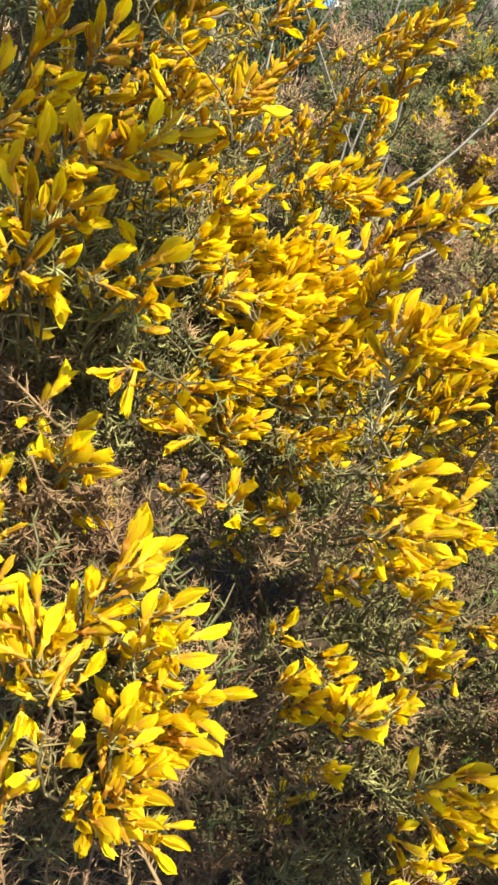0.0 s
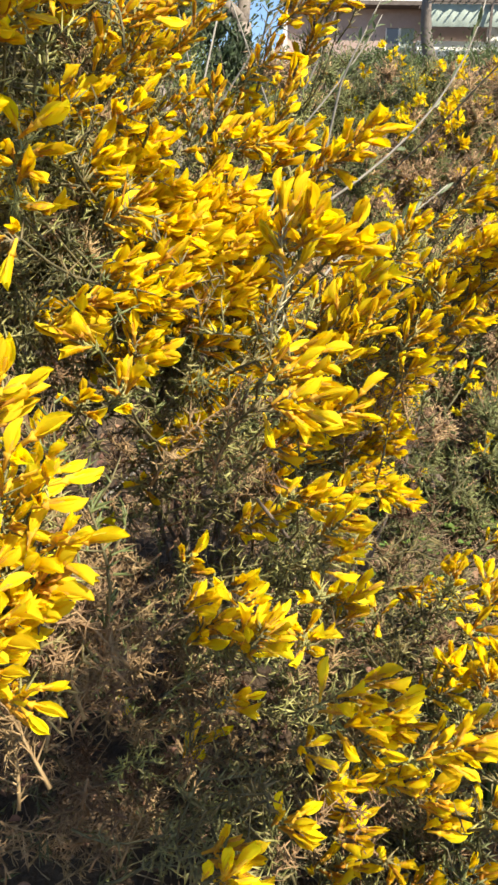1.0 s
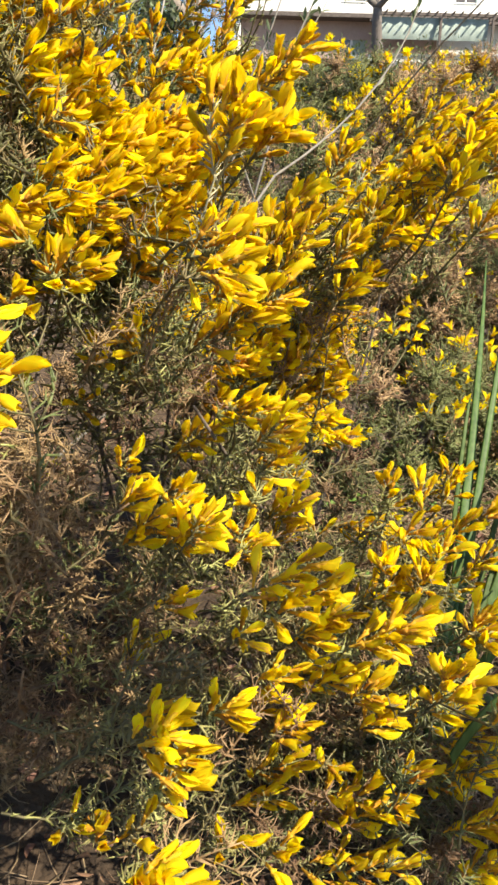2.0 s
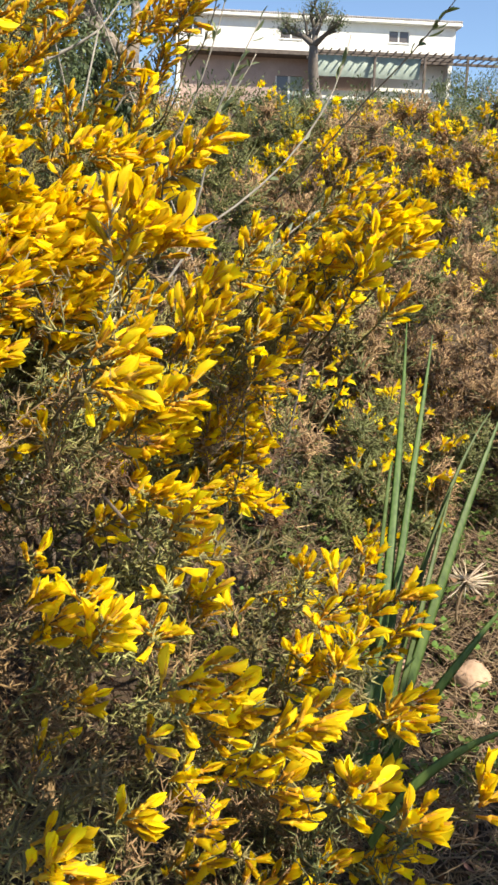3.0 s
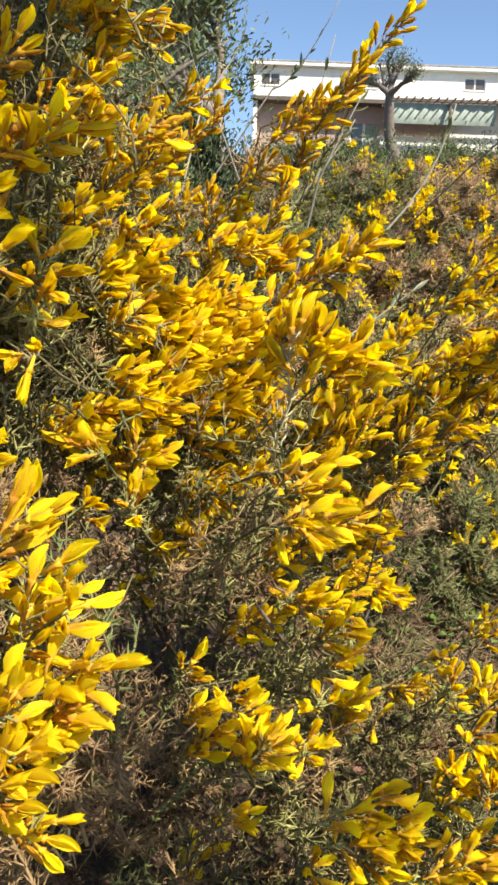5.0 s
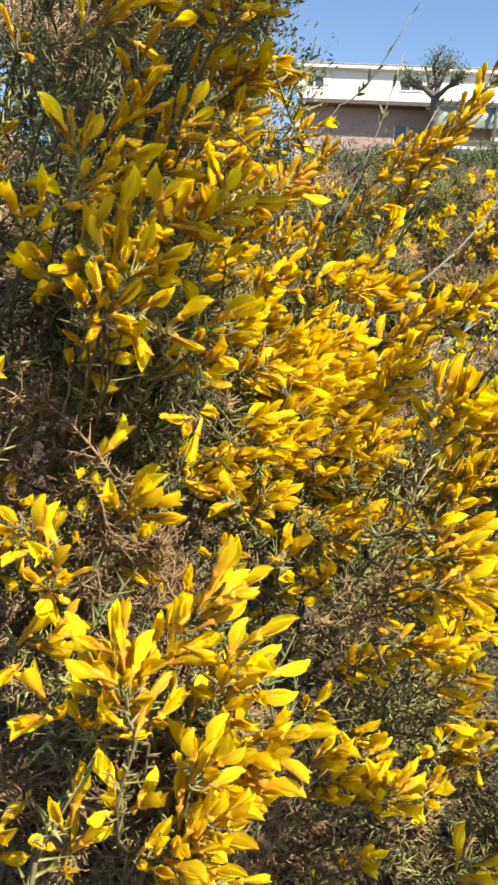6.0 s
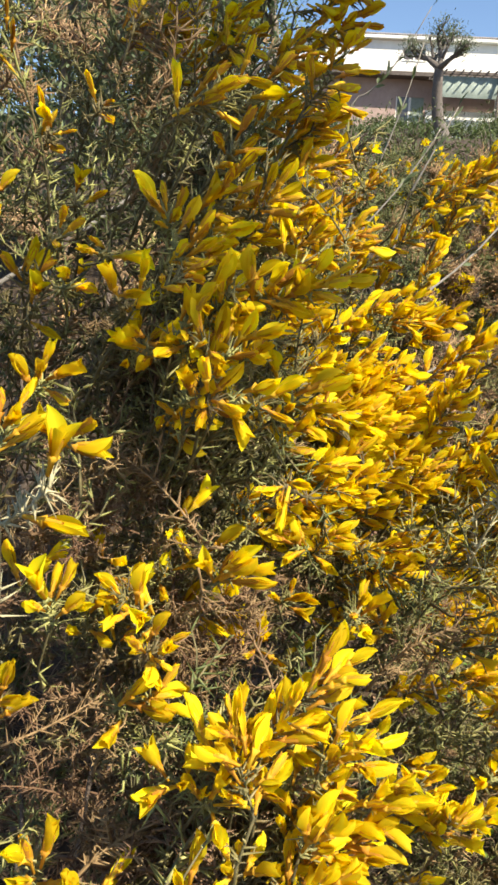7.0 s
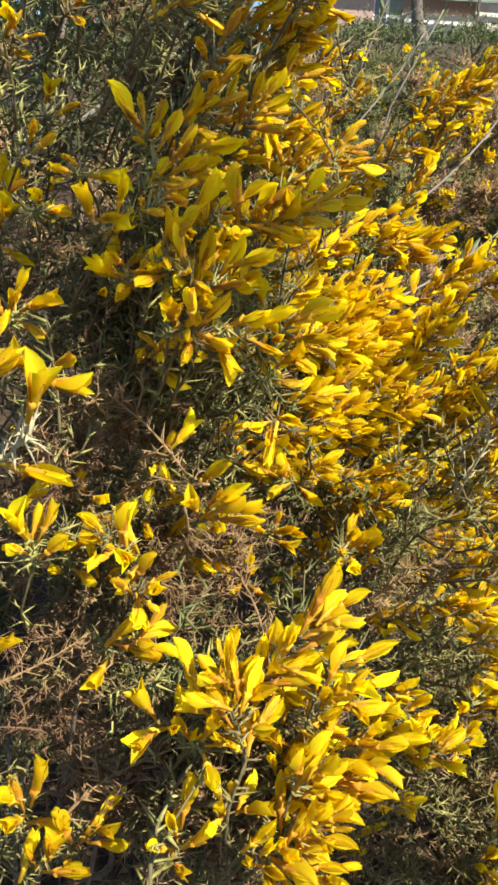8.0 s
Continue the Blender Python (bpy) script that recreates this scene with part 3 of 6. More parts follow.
shoot(left_bush, (-0.112, 0.816, 1.251), (-0.042, 0.805, 1.264), 12)
shoot(left_bush, (-0.058, 0.794, 1.240), (-0.006, 0.774, 1.257), 10)
shoot(left_bush, (-0.049, 0.782, 1.235), (0.002, 0.766, 1.252), 9)

# shoots
shoot(main_bush, (-0.011, 0.742, 1.167), (0.046, 0.708, 1.206), 13, size=0.96)
shoot(main_bush, (-0.035, 0.746, 1.160), (0.025, 0.730, 1.197), 10, size=0.96)
shoot(main_bush, (-0.022, 0.754, 1.178), (0.039, 0.735, 1.215), 10, size=0.96)
shoot(main_bush, (0.009, 0.725, 1.151), (0.067, 0.704, 1.179), 14, size=0.96)
shoot(main_bush, (-0.006, 0.745, 1.149), (0.054, 0.725, 1.177), 12, size=0.96)
shoot(main_bush, (-0.012, 0.727, 1.159), (0.047, 0.707, 1.186), 12, size=0.96)
shoot(main_bush, (0.013, 0.744, 1.121), (0.075, 0.705, 1.150), 14, size=0.96)
shoot(main_bush, (0.009, 0.713, 1.110), (0.072, 0.691, 1.136), 12, size=0.96)
shoot(main_bush, (0.005, 0.754, 1.109), (0.072, 0.732, 1.135), 12, size=0.96)
shoot(main_bush, (-0.004, 0.608, 1.132), (0.032, 0.588, 1.166), 11, size=0.96)
shoot(main_bush, (-0.017, 0.617, 1.145), (0.021, 0.601, 1.178), 9, size=0.96)
shoot(main_bush, (-0.016, 0.624, 1.111), (0.023, 0.610, 1.145), 9, size=0.96)
shoot(main_bush, (0.040, 0.778, 1.079), (0.099, 0.759, 1.106), 13, size=0.96)
shoot(main_bush, (0.030, 0.790, 1.056), (0.091, 0.770, 1.084), 10, size=0.96)
shoot(main_bush, (0.055, 0.769, 1.092), (0.111, 0.746, 1.119), 10, size=0.96)
shoot(main_bush, (-0.031, 0.438, 1.194), (-0.048, 0.415, 1.191), 4, size=0.96)
shoot(main_bush, (-0.010, 0.599, 1.092), (0.002, 0.573, 1.129), 7, size=0.96)
shoot(main_bush, (0.017, 0.716, 1.045), (0.054, 0.699, 1.070), 10, size=0.96)
shoot(main_bush, (0.009, 0.720, 1.047), (0.046, 0.704, 1.072), 8, size=0.96)
shoot(main_bush, (0.013, 0.697, 1.029), (0.049, 0.681, 1.053), 8, size=0.96)
shoot(main_bush, (-0.022, 0.524, 1.127), (-0.033, 0.514, 1.134), 3, size=0.96)
shoot(main_bush, (0.076, 0.854, 1.019), (0.125, 0.816, 1.060), 11, size=0.96)
shoot(main_bush, (0.098, 0.825, 0.999), (0.148, 0.806, 1.035), 9, size=0.96)
shoot(main_bush, (0.100, 0.815, 1.007), (0.149, 0.796, 1.043), 9, size=0.96)
shoot(main_bush, (0.124, 0.886, 0.956), (0.151, 0.865, 1.013), 8, size=0.96)
shoot(main_bush, (0.145, 0.874, 0.951), (0.174, 0.866, 1.003), 7, size=0.96)
shoot(main_bush, (0.106, 0.872, 0.972), (0.136, 0.864, 1.023), 7, size=0.96)
shoot(main_bush, (0.016, 0.694, 1.013), (0.025, 0.681, 1.022), 3, size=0.96)
shoot(main_bush, (-0.044, 0.501, 1.064), (-0.048, 0.478, 1.084), 4, size=0.96)
shoot(main_bush, (0.140, 0.929, 0.988), (0.218, 0.907, 1.049), 13, size=0.96)
shoot(main_bush, (0.164, 0.963, 1.011), (0.243, 0.938, 1.073), 10, size=0.96)
shoot(main_bush, (0.160, 0.942, 0.953), (0.239, 0.922, 1.015), 10, size=0.96)
shoot(main_bush, (0.199, 0.988, 0.932), (0.244, 0.957, 0.999), 10, size=0.96)
shoot(main_bush, (0.203, 1.002, 0.965), (0.253, 0.986, 1.026), 8, size=0.96)
shoot(main_bush, (0.174, 0.995, 0.943), (0.227, 0.982, 1.004), 8, size=0.96)
shoot(main_bush, (0.126, 0.792, 1.103), (0.171, 0.764, 1.157), 13, size=0.96)
shoot(main_bush, (0.124, 0.791, 1.077), (0.172, 0.772, 1.131), 10, size=0.96)
shoot(main_bush, (0.120, 0.816, 1.111), (0.169, 0.795, 1.164), 10, size=0.96)
shoot(main_bush, (0.081, 0.749, 1.160), (0.109, 0.726, 1.216), 11, size=0.96)
shoot(main_bush, (0.091, 0.733, 1.172), (0.119, 0.716, 1.226), 9, size=0.96)
shoot(main_bush, (0.081, 0.728, 1.148), (0.110, 0.713, 1.203), 9, size=0.96)
shoot(main_bush, (0.027, 0.898, 1.271), (0.025, 0.864, 1.325), 10, size=0.96)
shoot(main_bush, (0.054, 0.904, 1.254), (0.052, 0.887, 1.310), 8, size=0.96)
shoot(main_bush, (-0.002, 0.911, 1.261), (-0.001, 0.893, 1.317), 8, size=0.96)
shoot(main_bush, (0.046, 0.793, 1.253), (0.092, 0.773, 1.262), 8, size=0.96)
shoot(main_bush, (0.034, 0.811, 1.263), (0.081, 0.785, 1.273), 7, size=0.96)
shoot(main_bush, (0.045, 0.822, 1.252), (0.092, 0.796, 1.262), 7, size=0.96)
shoot(main_bush, (0.041, 0.568, 1.055), (0.031, 0.562, 1.068), 6, size=0.96)
shoot(main_bush, (0.195, 1.058, 0.831), (0.256, 1.045, 0.871), 7, size=0.96)
shoot(main_bush, (-0.055, 0.544, 1.129), (-0.020, 0.536, 1.135), 10, size=0.96)
shoot(main_bush, (-0.079, 0.581, 1.134), (-0.041, 0.570, 1.141), 8, size=0.96)
shoot(main_bush, (-0.045, 0.563, 1.141), (-0.009, 0.550, 1.148), 8, size=0.96)
shoot(main_bush, (-0.051, 0.641, 1.081), (0.012, 0.632, 1.097), 11, size=0.96)
shoot(main_bush, (-0.062, 0.655, 1.083), (0.001, 0.648, 1.098), 9, size=0.96)
shoot(main_bush, (-0.046, 0.634, 1.091), (0.016, 0.625, 1.106), 9, size=0.96)
shoot(main_bush, (-0.025, 0.587, 1.137), (0.008, 0.574, 1.156), 10, size=0.96)
shoot(main_bush, (-0.043, 0.601, 1.130), (-0.009, 0.591, 1.149), 8, size=0.96)
shoot(main_bush, (-0.028, 0.580, 1.157), (0.004, 0.568, 1.175), 8, size=0.96)
shoot(main_bush, (0.014, 0.466, 1.106), (0.008, 0.447, 1.121), 4, size=0.96)
shoot(main_bush, (0.015, 0.609, 1.028), (0.009, 0.586, 1.052), 4, size=0.96)
shoot(main_bush, (-0.012, 0.661, 0.986), (-0.013, 0.631, 1.006), 3, size=0.96)
shoot(main_bush, (0.045, 0.722, 1.026), (0.040, 0.707, 1.053), 3, size=0.96)
shoot(main_bush, (-0.032, 0.725, 1.197), (0.007, 0.696, 1.220), 11, size=0.96)
shoot(main_bush, (-0.025, 0.711, 1.202), (0.013, 0.697, 1.223), 9, size=0.96)
shoot(main_bush, (-0.031, 0.711, 1.189), (0.007, 0.698, 1.210), 9, size=0.96)
shoot(main_bush, (-0.056, 0.724, 1.224), (-0.020, 0.698, 1.249), 10, size=0.96)
shoot(main_bush, (-0.057, 0.721, 1.236), (-0.023, 0.708, 1.259), 8, size=0.96)
shoot(main_bush, (-0.045, 0.718, 1.244), (-0.012, 0.704, 1.267), 8, size=0.96)
shoot(main_bush, (-0.025, 0.674, 1.165), (0.015, 0.658, 1.196), 11, size=0.96)
shoot(main_bush, (-0.006, 0.667, 1.147), (0.033, 0.657, 1.177), 9, size=0.96)
shoot(main_bush, (-0.005, 0.663, 1.155), (0.034, 0.652, 1.185), 9, size=0.96)
shoot(main_bush, (-0.011, 0.711, 1.134), (0.045, 0.695, 1.164), 13, size=0.96)
shoot(main_bush, (-0.030, 0.715, 1.116), (0.027, 0.707, 1.145), 10, size=0.96)
shoot(main_bush, (0.008, 0.720, 1.118), (0.064, 0.709, 1.147), 10, size=0.96)
shoot(main_bush, (-0.006, 0.715, 1.104), (0.047, 0.690, 1.132), 13, size=0.96)
shoot(main_bush, (-0.004, 0.719, 1.123), (0.048, 0.707, 1.148), 10, size=0.96)
shoot(main_bush, (-0.032, 0.725, 1.118), (0.021, 0.715, 1.143), 10, size=0.96)
shoot(main_bush, (0.019, 0.711, 1.086), (0.056, 0.706, 1.109), 8, size=0.96)
shoot(main_bush, (-0.005, 0.749, 1.095), (0.035, 0.738, 1.120), 7, size=0.96)
shoot(main_bush, (-0.001, 0.748, 1.099), (0.039, 0.737, 1.125), 7, size=0.96)
shoot(main_bush, (0.059, 0.744, 1.046), (0.092, 0.737, 1.076), 11, size=0.96)
shoot(main_bush, (0.078, 0.770, 1.027), (0.112, 0.759, 1.061), 9, size=0.96)
shoot(main_bush, (0.084, 0.769, 1.033), (0.117, 0.758, 1.067), 9, size=0.96)
shoot(main_bush, (0.076, 0.728, 1.104), (0.096, 0.726, 1.150), 10, size=0.96)
shoot(main_bush, (0.090, 0.753, 1.097), (0.111, 0.744, 1.146), 8, size=0.96)
shoot(main_bush, (0.056, 0.761, 1.080), (0.079, 0.754, 1.130), 8, size=0.96)
shoot(main_bush, (0.055, 0.733, 1.132), (0.091, 0.725, 1.164), 11, size=0.96)
shoot(main_bush, (0.046, 0.762, 1.121), (0.083, 0.750, 1.156), 9, size=0.96)
shoot(main_bush, (0.041, 0.736, 1.147), (0.077, 0.722, 1.180), 9, size=0.96)
shoot(main_bush, (0.024, 0.748, 1.157), (0.079, 0.725, 1.196), 13, size=0.96)
shoot(main_bush, (0.037, 0.740, 1.164), (0.091, 0.726, 1.202), 10, size=0.96)
shoot(main_bush, (0.019, 0.742, 1.165), (0.074, 0.729, 1.203), 10, size=0.96)
shoot(main_bush, (-0.000, 0.736, 1.182), (0.051, 0.727, 1.209), 11, size=0.96)
shoot(main_bush, (0.000, 0.739, 1.158), (0.052, 0.727, 1.186), 9, size=0.96)
shoot(main_bush, (0.010, 0.762, 1.195), (0.062, 0.747, 1.223), 9, size=0.96)
shoot(main_bush, (0.017, 0.836, 1.219), (0.037, 0.806, 1.267), 7, size=0.96)
shoot(main_bush, (-0.032, 0.537, 1.079), (-0.020, 0.513, 1.100), 4, size=0.96)
shoot(main_bush, (0.023, 0.747, 1.191), (0.069, 0.725, 1.223), 10, size=0.96)
shoot(main_bush, (0.021, 0.768, 1.180), (0.069, 0.753, 1.213), 8, size=0.96)
shoot(main_bush, (0.004, 0.762, 1.208), (0.051, 0.748, 1.239), 8, size=0.96)
shoot(main_bush, (-0.047, 0.531, 1.201), (-0.045, 0.493, 1.214), 4, size=0.96)
shoot(main_bush, (-0.034, 0.721, 1.204), (0.008, 0.700, 1.230), 14, size=0.96)
shoot(main_bush, (-0.052, 0.704, 1.217), (-0.011, 0.689, 1.242), 12, size=0.96)
shoot(main_bush, (-0.014, 0.746, 1.192), (0.029, 0.729, 1.219), 12, size=0.96)
shoot(main_bush, (-0.053, 0.653, 1.215), (-0.020, 0.615, 1.234), 7, size=0.96)
shoot(main_bush, (-0.019, 0.669, 1.181), (0.021, 0.642, 1.198), 13, size=0.96)
shoot(main_bush, (0.001, 0.663, 1.181), (0.040, 0.645, 1.197), 10, size=0.96)
shoot(main_bush, (0.001, 0.690, 1.161), (0.041, 0.673, 1.179), 10, size=0.96)

# shoots
shoot(main_bush, (0.080, 0.766, 1.200), (0.139, 0.740, 1.255), 15)
shoot(main_bush, (0.123, 0.687, 1.233), (0.165, 0.659, 1.269), 14)
shoot(main_bush, (0.069, 0.812, 1.228), (0.114, 0.779, 1.270), 14)
shoot(main_bush, (0.078, 0.860, 1.261), (0.103, 0.841, 1.330), 12)
shoot(main_bush, (0.106, 0.882, 1.321), (0.128, 0.854, 1.399), 14)
shoot(main_bush, (0.133, 0.894, 1.386), (0.158, 0.870, 1.411), 8)
shoot(main_bush, (0.008, 0.948, 1.271), (0.059, 0.920, 1.316), 11)
shoot(main_bush, (0.100, 0.504, 1.166), (0.097, 0.494, 1.217), 5, stem=[POD, POD])
shoot(main_bush, (0.111, 0.506, 1.186), (0.112, 0.490, 1.203), 5, stem=[POD, POD])
shoot(main_bush, (0.118, 0.527, 1.174), (0.140, 0.496, 1.202), 11)
shoot(main_bush, (0.104, 0.527, 1.180), (0.114, 0.490, 1.206), 8)
shoot(main_bush, (0.121, 0.861, 1.363), (0.171, 0.823, 1.435), 12)
shoot(main_bush, (0.077, 0.863, 1.357), (0.136, 0.822, 1.400), 12)
shoot(main_bush, (-0.043, 0.918, 1.284), (0.013, 0.899, 1.320), 11)
shoot(main_bush, (-0.060, 0.875, 1.301), (-0.031, 0.839, 1.328), 9)
shoot(main_bush, (-0.005, 0.830, 1.252), (0.071, 0.809, 1.279), 8)
shoot(main_bush, (0.144, 0.894, 1.404), (0.172, 0.855, 1.443), 11)
shoot(main_bush, (0.176, 0.909, 1.450), (0.215, 0.855, 1.488), 11)
shoot(main_bush, (0.077, 0.881, 1.383), (0.137, 0.847, 1.405), 11)
shoot(main_bush, (0.042, 0.888, 1.312), (0.093, 0.840, 1.347), 11)

# shoots
shoot(right_bush, (0.136, 0.642, 1.087), (0.178, 0.634, 1.153), 13, size=0.88)
shoot(right_bush, (0.123, 0.656, 1.104), (0.166, 0.647, 1.170), 10, size=0.88)
shoot(right_bush, (0.130, 0.647, 1.100), (0.172, 0.638, 1.166), 10, size=0.88)
shoot(right_bush, (0.101, 0.771, 1.027), (0.129, 0.761, 1.071), 10, size=0.88)
shoot(right_bush, (0.118, 0.808, 1.036), (0.146, 0.799, 1.080), 8, size=0.88)
shoot(right_bush, (0.101, 0.773, 1.020), (0.128, 0.765, 1.064), 8, size=0.88)
shoot(right_bush, (0.103, 0.745, 0.998), (0.124, 0.720, 1.037), 8, size=0.88)
shoot(right_bush, (0.119, 0.734, 1.000), (0.141, 0.724, 1.033), 7, size=0.88)
shoot(right_bush, (0.114, 0.724, 0.987), (0.136, 0.714, 1.020), 7, size=0.88)
shoot(right_bush, (0.095, 0.524, 1.069), (0.134, 0.496, 1.100), 10, size=0.88)
shoot(right_bush, (0.110, 0.504, 1.081), (0.148, 0.488, 1.106), 8, size=0.88)
shoot(right_bush, (0.085, 0.523, 1.060), (0.128, 0.509, 1.086), 8, size=0.88)
shoot(right_bush, (0.082, 0.708, 0.986), (0.101, 0.664, 0.992), 7, size=0.88)
shoot(right_bush, (0.152, 0.934, 0.926), (0.226, 0.903, 0.978), 11, size=0.88)
shoot(right_bush, (0.132, 0.922, 0.953), (0.208, 0.907, 0.997), 9, size=0.88)
shoot(right_bush, (0.133, 0.939, 0.908), (0.211, 0.926, 0.953), 9, size=0.88)
shoot(right_bush, (0.158, 0.906, 0.980), (0.215, 0.872, 1.027), 11, size=0.88)
shoot(right_bush, (0.142, 0.878, 0.964), (0.202, 0.864, 1.005), 9, size=0.88)
shoot(right_bush, (0.151, 0.869, 0.978), (0.209, 0.854, 1.018), 9, size=0.88)
shoot(right_bush, (0.182, 0.770, 0.951), (0.210, 0.750, 0.957), 7, size=0.88)
shoot(right_bush, (0.169, 0.920, 0.997), (0.229, 0.876, 0.987), 14, size=0.88)
shoot(right_bush, (0.155, 0.917, 1.007), (0.216, 0.890, 0.994), 12, size=0.88)
shoot(right_bush, (0.179, 0.906, 1.032), (0.238, 0.878, 1.019), 12, size=0.88)
shoot(right_bush, (0.167, 0.914, 1.036), (0.221, 0.883, 1.026), 13, size=0.88)
shoot(right_bush, (0.166, 0.923, 1.054), (0.221, 0.897, 1.043), 10, size=0.88)
shoot(right_bush, (0.197, 0.917, 1.044), (0.251, 0.890, 1.033), 10, size=0.88)
shoot(right_bush, (0.174, 0.865, 0.938), (0.216, 0.846, 0.938), 13, size=0.88)
shoot(right_bush, (0.160, 0.854, 0.930), (0.201, 0.831, 0.931), 10, size=0.88)
shoot(right_bush, (0.199, 0.847, 0.917), (0.238, 0.822, 0.918), 10, size=0.88)
shoot(right_bush, (0.183, 0.914, 0.953), (0.235, 0.873, 0.976), 11, size=0.88)
shoot(right_bush, (0.175, 0.912, 0.935), (0.230, 0.891, 0.954), 9, size=0.88)
shoot(right_bush, (0.169, 0.908, 0.942), (0.224, 0.887, 0.961), 9, size=0.88)
shoot(right_bush, (0.070, 0.712, 1.020), (0.119, 0.678, 1.027), 11, size=0.88)
shoot(right_bush, (0.056, 0.725, 1.004), (0.107, 0.708, 1.008), 9, size=0.88)
shoot(right_bush, (0.080, 0.683, 1.023), (0.128, 0.665, 1.028), 9, size=0.88)
shoot(right_bush, (0.037, 0.660, 1.063), (0.075, 0.638, 1.068), 11, size=0.88)
shoot(right_bush, (0.029, 0.668, 1.051), (0.067, 0.653, 1.056), 9, size=0.88)
shoot(right_bush, (0.039, 0.671, 1.076), (0.077, 0.655, 1.081), 9, size=0.88)
shoot(right_bush, (0.118, 0.817, 1.019), (0.162, 0.787, 1.035), 11, size=0.88)
shoot(right_bush, (0.100, 0.818, 0.995), (0.145, 0.800, 1.011), 9, size=0.88)
shoot(right_bush, (0.097, 0.790, 0.998), (0.141, 0.772, 1.013), 9, size=0.88)
shoot(right_bush, (0.118, 0.833, 1.056), (0.173, 0.811, 1.071), 11, size=0.88)
shoot(right_bush, (0.131, 0.841, 1.050), (0.186, 0.820, 1.065), 9, size=0.88)
shoot(right_bush, (0.126, 0.829, 1.060), (0.181, 0.808, 1.074), 9, size=0.88)
shoot(right_bush, (0.128, 0.811, 1.086), (0.170, 0.794, 1.115), 11, size=0.88)
shoot(right_bush, (0.103, 0.834, 1.072), (0.147, 0.816, 1.101), 9, size=0.88)
shoot(right_bush, (0.131, 0.813, 1.073), (0.173, 0.793, 1.102), 9, size=0.88)
shoot(right_bush, (0.087, 0.444, 1.124), (0.120, 0.426, 1.130), 8, size=0.88)
shoot(right_bush, (0.085, 0.426, 1.114), (0.117, 0.408, 1.120), 6, size=0.88)
shoot(right_bush, (0.085, 0.467, 1.131), (0.120, 0.449, 1.137), 8, size=0.88)
shoot(right_bush, (0.097, 0.480, 1.095), (0.114, 0.459, 1.110), 7, size=0.88)
shoot(right_bush, (0.199, 0.863, 1.084), (0.252, 0.836, 1.115), 13, size=0.88)
shoot(right_bush, (0.195, 0.883, 1.080), (0.250, 0.859, 1.111), 10, size=0.88)
shoot(right_bush, (0.189, 0.846, 1.065), (0.242, 0.822, 1.096), 10, size=0.88)
shoot(right_bush, (0.204, 0.812, 1.115), (0.253, 0.786, 1.138), 13, size=0.88)
shoot(right_bush, (0.182, 0.837, 1.135), (0.234, 0.812, 1.158), 10, size=0.88)
shoot(right_bush, (0.215, 0.801, 1.133), (0.263, 0.774, 1.154), 10, size=0.88)
shoot(right_bush, (0.219, 0.765, 1.147), (0.281, 0.729, 1.172), 14, size=0.88)
shoot(right_bush, (0.235, 0.780, 1.131), (0.298, 0.747, 1.157), 12, size=0.88)
shoot(right_bush, (0.222, 0.762, 1.165), (0.284, 0.730, 1.189), 12, size=0.88)
shoot(right_bush, (0.248, 0.754, 1.133), (0.283, 0.729, 1.144), 10, size=0.88)
shoot(right_bush, (0.249, 0.747, 1.130), (0.282, 0.720, 1.141), 8, size=0.88)
shoot(right_bush, (0.234, 0.739, 1.119), (0.268, 0.713, 1.130), 8, size=0.88)
shoot(right_bush, (0.202, 0.929, 1.134), (0.233, 0.890, 1.158), 7, size=0.88)
shoot(right_bush, (0.243, 0.977, 1.178), (0.268, 0.934, 1.198), 6, size=0.88)
shoot(right_bush, (0.288, 1.022, 1.206), (0.352, 0.966, 1.234), 11, size=0.88)
shoot(right_bush, (0.279, 1.015, 1.201), (0.348, 0.980, 1.232), 9, size=0.88)
shoot(right_bush, (0.299, 1.019, 1.174), (0.368, 0.983, 1.206), 9, size=0.88)
shoot(right_bush, (0.299, 1.020, 1.225), (0.342, 0.986, 1.265), 8, size=0.88)
shoot(right_bush, (0.326, 1.027, 1.227), (0.367, 0.993, 1.268), 7, size=0.88)
shoot(right_bush, (0.316, 1.035, 1.259), (0.358, 1.001, 1.298), 7, size=0.88)
shoot(right_bush, (0.289, 0.729, 1.191), (0.330, 0.683, 1.214), 13, size=0.88)
shoot(right_bush, (0.287, 0.722, 1.189), (0.331, 0.688, 1.214), 10, size=0.88)
shoot(right_bush, (0.268, 0.703, 1.187), (0.312, 0.670, 1.212), 10, size=0.88)
shoot(right_bush, (0.138, 0.823, 1.145), (0.159, 0.795, 1.125), 7, size=0.88)
shoot(right_bush, (0.183, 0.634, 1.105), (0.200, 0.613, 1.136), 7, size=0.88)
shoot(right_bush, (0.211, 0.667, 1.132), (0.219, 0.641, 1.157), 7, size=0.88)
shoot(right_bush, (0.252, 0.718, 1.166), (0.256, 0.694, 1.190), 7, size=0.88)
shoot(right_bush, (0.277, 0.735, 1.178), (0.277, 0.699, 1.195), 7, size=0.88)
shoot(right_bush, (0.285, 0.691, 1.199), (0.291, 0.652, 1.225), 7, size=0.88)
shoot(right_bush, (0.298, 0.654, 1.175), (0.311, 0.627, 1.200), 7, size=0.88)
shoot(right_bush, (0.263, 0.617, 1.158), (0.267, 0.600, 1.176), 7, size=0.88)
shoot(right_bush, (0.257, 0.685, 1.128), (0.265, 0.662, 1.152), 7, size=0.88)
shoot(right_bush, (0.216, 0.635, 1.122), (0.232, 0.608, 1.144), 7, size=0.88)
